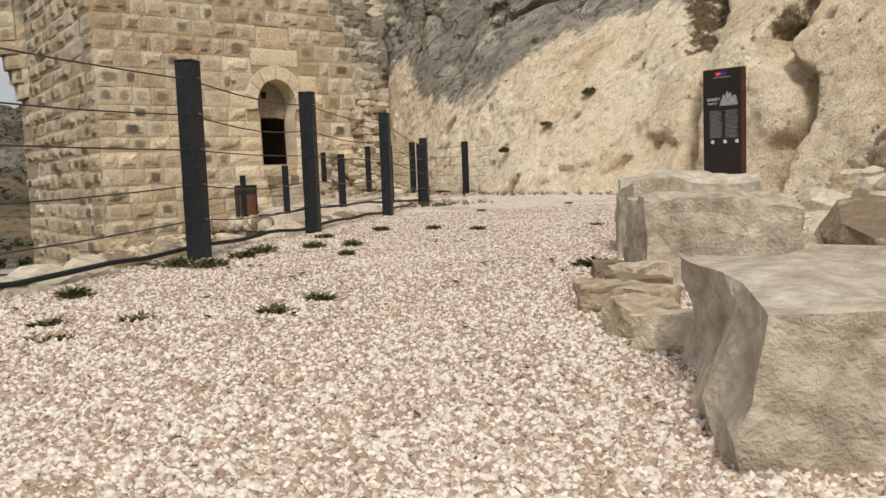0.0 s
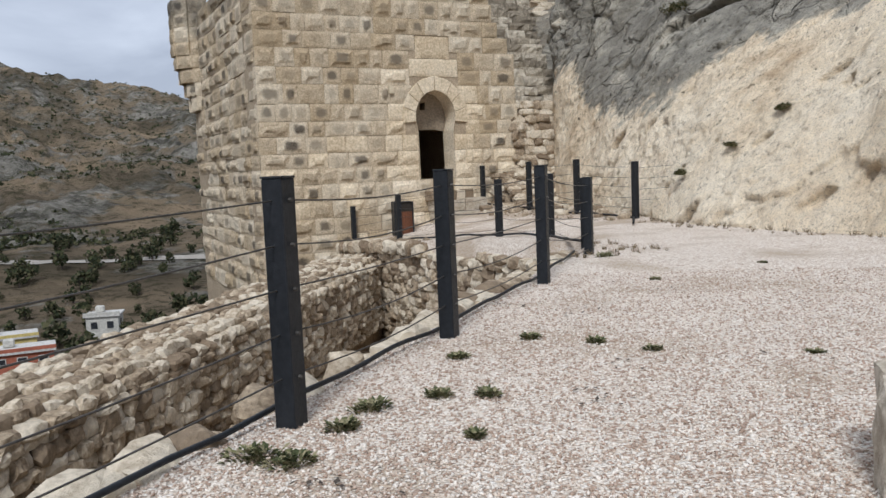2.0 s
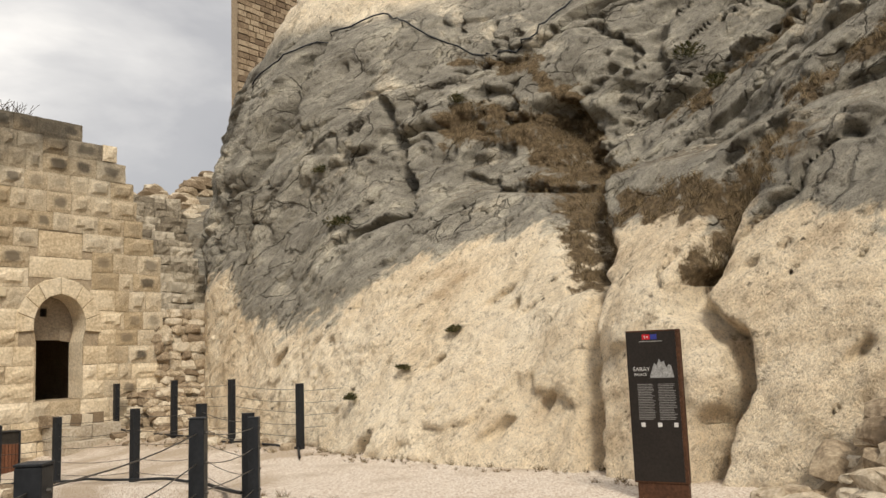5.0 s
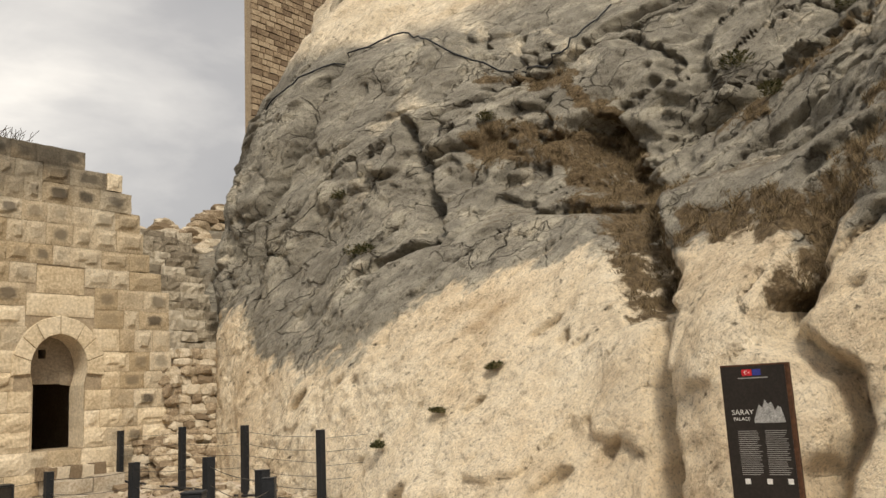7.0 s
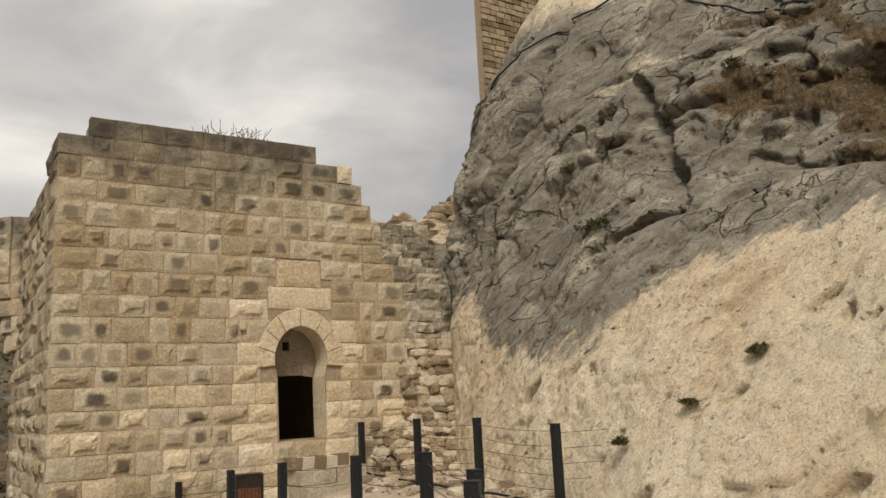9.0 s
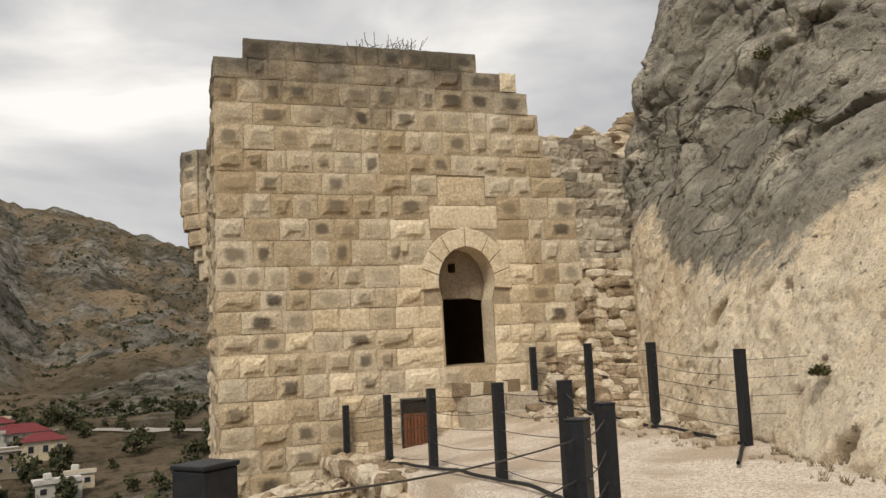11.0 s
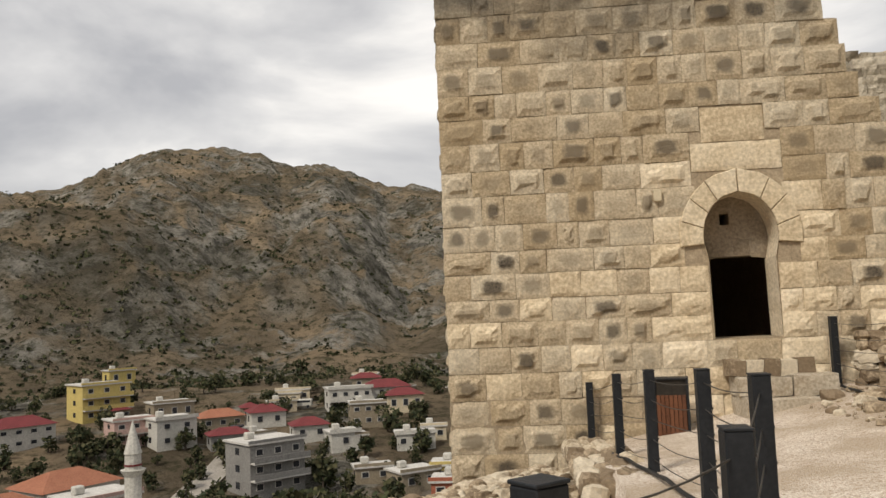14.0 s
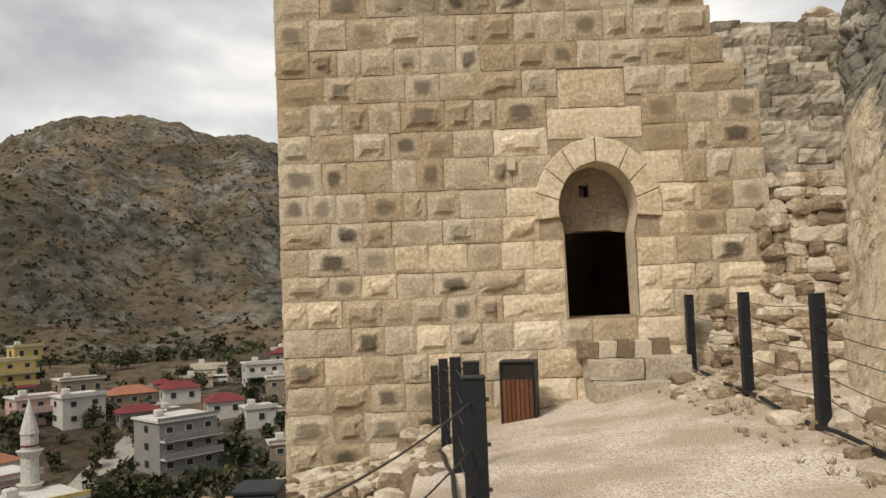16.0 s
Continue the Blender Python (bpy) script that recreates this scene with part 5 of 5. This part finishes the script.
# ---- loose gravel ----
def gravel_field():
    r = np.random.RandomState(4)
    base = np.array([(1, 0, 0), (0, 1, 0), (-1, 0, 0), (0, -1, 0), (0, 0, 1), (0, 0, -1)], float)
    tri = np.array([(0, 1, 4), (1, 2, 4), (2, 3, 4), (3, 0, 4), (1, 0, 5), (2, 1, 5), (3, 2, 5), (0, 3, 5)])
    verts, centres = [], []
    want = 170000
    while len(centres) < want:
        u = r.rand() ** 1.7
        s = 0.98 + u * 9.5
        t = r.uniform(-0.75, 0.75) * (s + 0.8)
        x, y = 0.61 * s + 0.79 * t, 0.79 * s - 0.61 * t
        if inside(x, y) < 0.02 or x > 11 or (x - 2.2) * 0.45 - (y - 1.0) * 0.6 > 0.75:
            continue
        centres.append((x, y, ground_z(x, y)))
    c = np.array(centres)
    n = len(c)
    size = r.uniform(0.0055, 0.0125, n) * (1 + 0.5 * r.rand(n) ** 3)
    shape = base[None] * r.uniform(0.55, 1.35, (n, 6, 1)) + r.uniform(-0.3, 0.3, (n, 6, 3))
    shape *= np.stack([np.ones(n), r.uniform(0.6, 1.0, n), r.uniform(0.4, 0.8, n)], 1)[:, None]
    a, b = r.uniform(0, 6.28, n), r.normal(0, 0.35, n)
    ca, sa, cb, sb = np.cos(a), np.sin(a), np.cos(b), np.sin(b)
    x, y, z = shape[..., 0], shape[..., 1], shape[..., 2]
    y, z = y * cb[:, None] - z * sb[:, None], y * sb[:, None] + z * cb[:, None]
    x, y = x * ca[:, None] - y * sa[:, None], x * sa[:, None] + y * ca[:, None]
    p = np.stack([x, y, z], -1) * size[:, None, None] + c[:, None] + np.array([0, 0, 0.003])
    f = (tri[None] + 6 * np.arange(n)[:, None, None]).reshape(-1, 3)
    me = bpy.data.meshes.new("loose_gravel")
    me.vertices.add(n * 6)
    me.vertices.foreach_set("co", p.reshape(-1))
    me.loops.add(len(f) * 3)
    me.loops.foreach_set("vertex_index", f.reshape(-1).astype(np.int32))
    me.polygons.add(len(f))
    me.polygons.foreach_set("loop_start", np.arange(0, len(f) * 3, 3, dtype=np.int32))
    me.update(calc_edges=True)
    me.validate()
    me.materials.append(pebble)
    return new("loose_gravel", me)


tagged(gravel_field(), "loose white and pink crushed stone on the path", "gravel", kind="stuff")


# ---- weeds, grass, shrubs ----
def leaf_clump(bm, centre, radius, height, n, r, leaf=0.03):
    for i in range(n):
        a, d = r.uniform(0, 6.28), radius * math.sqrt(r.random())
        base = Vector(centre) + Vector((math.cos(a) * d, math.sin(a) * d, r.random() * height * (1 - 0.5 * d / radius)))
        out = Vector((math.cos(a), math.sin(a), r.uniform(0.1, 1.2))).normalized()
        sidew = out.cross(Vector((0, 0, 1))).normalized() * leaf * r.uniform(0.25, 0.5)
        tip = base + out * leaf * r.uniform(1.0, 2.0)
        mid = (base + tip) / 2 + Vector((0, 0, leaf * 0.25))
        vs = [bm.verts.new(q) for q in (base, mid + sidew, tip, mid - sidew)]
        bm.faces.new(vs)


def tuft(bm, centre, height, n, r, spread=0.5):
    for i in range(n):
        a = r.uniform(0, 6.28)
        d = Vector((math.cos(a) * spread * r.random(), math.sin(a) * spread * r.random(), 1)).normalized()
        p = Vector(centre) + Vector((r.uniform(-1, 1), r.uniform(-1, 1), 0)) * height * 0.3
        w = d.cross(Vector((math.sin(a), -math.cos(a), 0.2))).normalized() * height * 0.03
        q = p + d * height * r.uniform(0.5, 1.0)
        bm.faces.new([bm.verts.new(v) for v in (p - w, p + w, q)])


r = random.Random(21)
for x, y, s in ((1.62, 4.45, 0.16), (1.72, 4.30, 0.13), (2.08, 4.65, 0.12), (2.30, 4.85, 0.13), (2.69, 4.85, 0.09), (2.92, 4.72, 0.09), (4.16, 5.43, 0.10), (3.89, 5.81, 0.09), (4.3, 5.05, 0.07), (0.9, 3.68, 0.08),
                (2.9, 2.55, 0.10), (1.25, 2.55, 0.06), (0.85, 2.75, 0.05), (0.62, 2.9, 0.06), (0.25, 3.1, 0.08), (0.55, 2.6, 0.05), (1.5, 2.7, 0.05), (0.0, 2.9, 0.1), (2.55, 4.2, 0.05), (6.4, 7.4, 0.05), (8.1, 7.6, 0.05), (5.0, 4.4, 0.05), (3.2, 5.6, 0.07), (7.3, 9.4, 0.16)):
    bm = bmesh.new()
    s *= 0.75
    for k in range(4):
        leaf_clump(bm, (r.uniform(-1, 1) * s * 0.6, r.uniform(-1, 1) * s * 0.6, 0), s * 0.55, s * 0.45, 34, r, 0.02 + s * 0.09)
    thing("weed", bm, weed_mat, "low grey-green weed growing in the gravel", "weed", "weeds in the gravel", m=pose(x, y, base_z(x, y) - 0.005))
bm = bmesh.new()
for i in range(90):
    s = 1.5 + 9.0 * r.random()
    t = r.uniform(-0.5, 0.6) * (s + 0.8)
    cx, cy = 0.61 * s + 0.79 * t, 0.79 * s - 0.61 * t
    if inside(cx, cy) < 0.15 or cx > cliff_x(cy, 0.1) - 0.3 or (cx - 2.2) * 0.45 - (cy - 1.0) * 0.6 > 0.6:
        continue
    for k in range(r.choice((1, 1, 2, 3, 6, 12))):
        x, y = cx + r.gauss(0, 0.09), cy + r.gauss(0, 0.09)
        p = Vector((x, y, ground_z(x, y) + 0.016))
        a = r.uniform(0, 6.28)
        d = Vector((math.cos(a), math.sin(a), r.uniform(-0.2, 0.4))) * r.uniform(0.012, 0.03)
        w = Vector((-math.sin(a), math.cos(a), r.uniform(-0.3, 0.3))) * r.uniform(0.006, 0.014)
        bm.faces.new([bm.verts.new(q) for q in (p - d, p + w, p + d, p - w)])
tagged(thing("leaf_litter", bm, twig, "scattered dry brown leaves and bits on the gravel", "leaf litter"), kind="stuff")
bm = bmesh.new()
for i in range(260):
    k = r.random()
    side_pick = r.random()
    if side_pick < 0.45:
        y = r.uniform(6.8, 14)
        x = cliff_point(y, 0.05)[0] - 0.05 - 0.5 * r.random() ** 2
    elif side_pick < 0.75:
        x, y = 7.5 + r.uniform(-0.5, 0.9), 9.9 + r.uniform(-0.5, 1.6)
    else:
        x, y = 11.4 + 0.9 * r.random(), 14.5 + 6 * r.random()
    tuft(bm, (x, y, ground_z(x, y)), r.uniform(0.04, 0.13), 16, r, 0.9)
tagged(thing("dry_grass", bm, dry_grass, "sparse dry grass along the cliff foot and terrace", "grass"), kind="stuff")
bm = bmesh.new()
for i in range(9000):
    y, z = r.uniform(3, 16), r.uniform(2.6, 10)
    if soil_at(y, z) + 0.6 * noise.noise((y * 1.9, z * 1.9, 4)) > 0.55 + 0.5 * r.random():
        tuft(bm, cliff_point(y, z), r.uniform(0.08, 0.22), 14, r, 0.9)
tagged(thing("ledge_grass", bm, dry_grass, "tawny dry grass tufts on the cliff ledges", "grass"), kind="stuff")
for y, z, s in ((16.06, 4.6, 0.42), (14.2, 7.6, 0.3), (17.4, 6.2, 0.25), (11.5, 2.0, 0.16), (9.5, 8.2, 0.5), (7.4, 9.2, 0.6), (8.6, 7.0, 0.35), (6.0, 8.0, 0.4), (13.2, 0.9, 0.15), (12.2, 1.4, 0.14)):
    p = cliff_point(y, z)
    bm = bmesh.new()
    for k in range(5):
        leaf_clump(bm, (-0.1 + r.uniform(-1, 1) * s * 0.3, r.uniform(-1, 1) * s * 0.4, r.uniform(-0.2, 0.2) * s), s * 0.45, s * 0.5, 60, r, 0.03 + 0.06 * s)
    thing("cliff_shrub", bm, weed_mat, "small olive shrub rooted in a cliff seam", "shrub", "cliff shrubs", m=pose(*p))

# power cable drooping over the crag
pts = []
for (y0, z0), (y1, z1) in zip(((21.5, 9.7), (20.5, 10.2), (19.5, 10.8), (18.1, 11.5), (17.3, 11.0), (14.8, 9.3), (13.9, 9.3), (13.3, 10.1)), ((20.5, 10.2), (19.5, 10.8), (18.1, 11.5), (17.3, 11.0), (14.8, 9.3), (13.9, 9.3), (13.3, 10.1), (12.7, 11.2))):
    for i in range(6):
        t = i / 6
        y, z = y0 + (y1 - y0) * t, z0 + (z1 - z0) * t
        x = cliff_point(y, z)[0]
        pts.append((x - 0.12, y, z + 0.05 * math.sin(t * 9)))
tagged(tube("rock_cable", [pts], 0.024, black_steel), "thick black cable sagging over the crag", "cable")

# ---- village ----
def at(az, dist):
    return 8.7 + dist * math.sin(radians(az)), 8.9 + dist * math.cos(radians(az))


def house(az, dist, w, d, h, turn, wall, roof, floors=2, label="", bays=3, balcony=False, lift=0.0, kind_word="house"):
    x, y = at(az, dist)
    z = far_z(x, y) + lift
    w, d, h = 0.86 * w, 0.86 * d, 0.88 * h
    ob = empty("house", pose(x, y, z, 0, 0, turn - az), label, kind_word, "village houses")
    part("wall", boxed(-w / 2, w / 2, -d / 2, d / 2, -3, h), plaster[wall], ob)
    if roof == "flat":
        part("roof", boxed(-w / 2 - 0.3, w / 2 + 0.3, -d / 2 - 0.3, d / 2 + 0.3, h, h + 0.28), roof_grey, ob)
        part("parapet", boxed(-w / 2 - 0.3, w / 2 + 0.3, -d / 2 - 0.3, -d / 2 - 0.1, h + 0.28, h + 0.7), plaster[wall], ob)
        tank = part("water_tank", boxed(-w * 0.3, -w * 0.3 + 1.3, 0.5, 1.6, h + 0.28, h + 1.3, bevel=0.15), plaster["white"], ob)
    else:
        bm = bmesh.new()
        o = 0.5
        e = [bm.verts.new(p) for p in ((-w / 2 - o, -d / 2 - o, h), (w / 2 + o, -d / 2 - o, h), (w / 2 + o, d / 2 + o, h), (-w / 2 - o, d / 2 + o, h))]
        rg = [bm.verts.new((-w / 2 + d * 0.4, 0, h + d * 0.24)), bm.verts.new((w / 2 - d * 0.4, 0, h + d * 0.24))]
        for f in ((e[0], e[1], rg[1], rg[0]), (e[2], e[3], rg[0], rg[1]), (e[1], e[2], rg[1]), (e[3], e[0], rg[0]), (e[3], e[2], e[1], e[0])):
            bm.faces.new(f)
        part("roof", bm, roof_red if roof == "red" else roof_tile, ob)
    fh = h / floors
    for f in range(floors):
        for i in range(bays):
            cx = -w / 2 + w * (i + 0.5) / bays
            z0 = f * fh + fh * 0.35
            win = part("window", boxed(cx - 0.6, cx + 0.6, -d / 2 - 0.06, -d / 2 + 0.05, z0, z0 + fh * 0.42), plaster["white"], ob)
            part("pane", boxed(cx - 0.48, cx + 0.48, -d / 2 - 0.09, -d / 2 - 0.065, z0 + 0.1, z0 + fh * 0.42 - 0.1), pane_mat, win)
        for sgn in (-1, 1):
            win = part("window", boxed(min(sgn * w / 2, sgn * (w / 2 + 0.06)), max(sgn * w / 2, sgn * (w / 2 + 0.06)), -0.6, 0.6, f * fh + fh * 0.35, f * fh + fh * 0.75), pane_mat, ob)
        if balcony and f:
            part("balcony", boxed(-w / 2, w / 2 + 0.2, -d / 2 - 1.4, -d / 2 - 0.02, f * fh - 0.18, f * fh), roof_grey, ob)
            part("balcony_rail", boxed(-w / 2, w / 2 + 0.2, -d / 2 - 1.42, -d / 2 - 1.3, f * fh + 0.02, f * fh + 0.8), plaster[wall], ob)
    return ob


house(-18.7, 128, 10.5, 9, 8.4, 28, "grey", "flat", 3, "unfinished grey three-storey house with flat concrete roof", 3, True)
house(-12.8, 186, 11, 8, 5.6, 10, "white", "flat", 2, "white two-storey house with open balconies", 4, True)
house(-10.2, 190, 12, 8, 4.6, 6, "white", "red", 2, "white house with a dark red roof", 4)
house(-9.0, 182, 9, 7, 4.0, 8, "cream", "red", 1, "cream house with a dark red roof", 3)
house(-28.8, 196, 12, 10, 8.6, 22, "yellow", "flat", 3, "yellow three-storey house with flat roof", 3, True)
house(-24.6, 160, 8.5, 8, 5.6, 20, "white", "flat", 2, "white two-storey house with shallow roof", 2)
house(-27.0, 164, 9, 8, 4.8, 16, "pink", "flat", 2, "pinkish two-storey house with flat roof", 3, True)
house(-21.4, 176, 10, 7, 2.8, 12, "stone", "tile", 1, "low stone house with orange roof", 3)
house(-18.4, 172, 8, 7, 3.4, 10, "white", "red", 1, "small white house with a dark red hipped roof", 2)
house(-15.6, 158, 7.5, 6.5, 3.2, 8, "white", "red", 1, "small white house with a dark red roof", 2)
house(-13.4, 150, 6, 6, 3.4, 14, "white", "flat", 1, "small white flat-roofed house", 1)
house(-11.6, 168, 8, 7, 5.0, 6, "stone", "flat", 2, "brown stone two-storey house", 3)
house(-31.0, 128, 13, 10, 5.0, 30, "white", "tile", 2, "white house with a broad orange tiled roof", 3)
house(-29.4, 108, 9, 8, 6.0, 24, "pink", "flat", 2, "pale house with roof tanks beside the minaret", 3)
house(-33.4, 170, 12, 8, 4.5, 20, "white", "red", 2, "white house with a red roof", 4)
house(-34.5, 118, 9, 8, 5.2, 26, "white", "tile", 2, "white house with an orange roof", 3)
house(-27.5, 236, 8, 6, 4.2, 20, "yellow", "flat", 1, "pale yellow small house on the slope", 2)
house(-24.5, 190, 10, 8, 4.0, 15, "stone", "flat", 1, "low stone house with flat roof", 3)
house(-8.4, 150, 8, 6, 3.0, 4, "white", "flat", 1, "low white flat-roofed house", 3)
house(-5.6, 128, 9, 7, 3.2, -4, "yellow", "flat", 1, "low yellow flat-roofed house", 3)
house(-11.5, 206, 8, 6, 3.2, 0, "stone", "red", 1, "stone cottage with a dark red roof", 2)
house(-16.5, 200, 9, 6, 3.2, 0, "cream", "flat", 1, "low cream flat-roofed house", 3)
house(0.5, 130, 5.5, 5, 3.4, -14, "white", "flat", 1, "small white flat-roofed house among trees", 2)
house(-5.6, 104, 8, 6, 4.2, -6, "brick", "flat", 2, "unfinished red brick house", 3)

vr = random.Random(77)
for i in range(16):
    house(vr.uniform(-35, -7), vr.uniform(120, 214), vr.uniform(4, 8), vr.uniform(4, 6), vr.uniform(2.2, 3.4), vr.uniform(-10, 30), vr.choice(("stone", "stone", "grey", "cream")), vr.choice(("flat", "flat", "red")), 1,
          "low weathered village outbuilding with small windows", 2)

mx, my = at(-27.3, 96)
mz = far_z(mx, my)
minaret = empty("minaret", pose(mx, my, mz), "slender white minaret with two balconies and conical cap", "minaret")
def drum(r0, r1, z0, z1, seg=12):
    bm = bmesh.new()
    bmesh.ops.create_cone(bm, cap_ends=True, segments=seg, radius1=r0, radius2=r1, depth=z1 - z0, matrix=pose(0, 0, (z0 + z1) / 2))
    return bm
H = 1.5 - 96 * math.tan(radians(5.75)) - mz
part("shaft", drum(0.95, 0.85, -2, H - 3.6), plaster["white"], minaret)
part("balcony", drum(0.9, 1.35, H - 6.0, H - 5.3), plaster["white"], minaret)
part("balcony", drum(0.9, 1.35, H - 9.4, H - 8.7), plaster["white"], minaret)
part("band", drum(0.93, 0.93, H - 4.9, H - 4.7), roof_red, minaret, "dark red painted band")
part("cap", drum(0.95, 0.03, H - 3.6, H), plaster["white"], minaret, "white conical cap")
house(-27.2, 92, 9, 8, 4.5, 20, "yellow", "flat", 1, "yellow mosque hall with flat roof", 3)

# road through the village
def road(points, w, label):
    pts = []
    for (a0, d0), (a1, d1) in zip(points, points[1:]):
        for i in range(8):
            t = i / 8
            pts.append(at(a0 + (a1 - a0) * t, d0 + (d1 - d0) * t))
    rows = [[], []]
    for (x, y), (x2, y2) in zip(pts, pts[1:]):
        n = Vector((y2 - y, x - x2)).normalized() * w / 2
        for k, s in ((0, -1), (1, 1)):
            qx, qy = x + n.x * s, y + n.y * s
            rows[k].append((qx, qy, far_z(qx, qy) + 0.25))
    tagged(new("road", grid_mesh("road", rows, road_mat)), label, "road", kind="structure")


road(((-29, 104), (-25.8, 116), (-22.5, 135), (-20.6, 150), (-19.6, 165), (-20.4, 182), (-22, 188)), 4.5, "pale winding village road")
road(((-6, 205), (0, 198), (4, 196), (9, 190), (14, 186)), 4.5, "pale valley road below the hill")


def car(az, dist, turn, body, label, van=False):
    x, y = at(az, dist)
    c = empty("van" if van else "car", pose(x, y, far_z(x, y) + 0.3, 0, 0, turn), label, "van" if van else "car")
    part("body", boxed(-2.2, 2.2, -0.85, 0.85, 0.35, 1.0 if not van else 1.9, bevel=0.15), plaster[body], c)
    if not van:
        part("cabin", boxed(-1.2, 1.2, -0.78, 0.78, 1.0, 1.5, bevel=0.2), pane_mat, c)
    else:
        part("windscreen", boxed(-1.9, 1.9, -0.87, -0.851, 1.2, 1.65), pane_mat, c)
    for wx in (-1.35, 1.35):
        for wy in (-0.8, 0.8):
            bm = bmesh.new()
            bmesh.ops.create_cone(bm, cap_ends=True, segments=12, radius1=0.34, radius2=0.34, depth=0.2, matrix=pose(wx, wy, 0.34, 90, 0, 0))
            part("wheel", bm, black_steel, c)


car(-15.9, 190, 5, "white", "white minibus parked by the village road", True)
car(-20.3, 166, 50, "white", "white car on the village road")


def tree_crown(bm, centre, rad, r, leaves=60):
    for i in range(leaves):
        d = Vector((r.gauss(0, 1), r.gauss(0, 1), r.gauss(0, 0.8))).normalized() * rad * r.uniform(0.45, 1.0)
        p = Vector(centre) + d
        s = rad * r.uniform(0.16, 0.34)
        a = Vector((r.gauss(0, 1), r.gauss(0, 1), r.gauss(0, 1))).normalized() * s
        b = a.cross(Vector((r.gauss(0, 1), r.gauss(0, 1), r.gauss(0, 1)))).normalized() * s
        bm.faces.new([bm.verts.new(q) for q in (p - a, p + b, p + a, p - b)])


r = random.Random(33)
for i in range(270):
    az = r.uniform(-36, 9)
    dist = r.uniform(95, 232)
    x, y = at(az, dist)
    z = far_z(x, y)
    h = r.uniform(1.6, 4.6)
    t = empty("tree", pose(x, y, z), "dark olive village tree with a loose crown", "tree", "village trees")
    bm = bmesh.new()
    bmesh.ops.create_cone(bm, cap_ends=True, segments=6, radius1=0.2, radius2=0.08, depth=h * 0.7, matrix=pose(0, 0, h * 0.35))
    part("trunk", bm, twig, t)
    bm = bmesh.new()
    for k in range(4):
        tree_crown(bm, (r.uniform(-1, 1) * h * 0.25, r.uniform(-1, 1) * h * 0.25, h * r.uniform(0.25, 0.8)), h * 0.36, r, 40)
    part("crown", bm, foliage, t)
# scrub over the slopes
vs, fs = [], []
for i in range(9000):
    az = r.uniform(-38, 11)
    dist = 225 + 560 * r.random() ** 1.5
    x, y = at(az, dist)
    if noise.noise((x * 0.012, y * 0.012, 3)) + 0.55 * r.random() < 0.12:
        continue
    z = far_z(x, y)
    s = r.uniform(0.35, 1.15) * (0.8 + dist / 900)
    for k in range(6):
        c = Vector((x + r.gauss(0, 0.5) * s, y + r.gauss(0, 0.5) * s, z + abs(r.gauss(0.3, 0.3)) * s))
        a = Vector((r.gauss(0, 1), r.gauss(0, 1), r.gauss(0, 1))).normalized() * s * 0.6
        b = a.cross(Vector((r.gauss(0, 1), r.gauss(0, 1), r.gauss(0, 1)))).normalized() * s * 0.5
        n = len(vs)
        vs += [tuple(c - a), tuple(c + b), tuple(c + a), tuple(c - b)]
        fs.append((n, n + 1, n + 2, n + 3))
tagged(new("hillside_scrub", data_mesh("hillside_scrub", vs, fs, foliage)), "dark low scrub scattered over the mountain slopes", "scrub", kind="stuff")
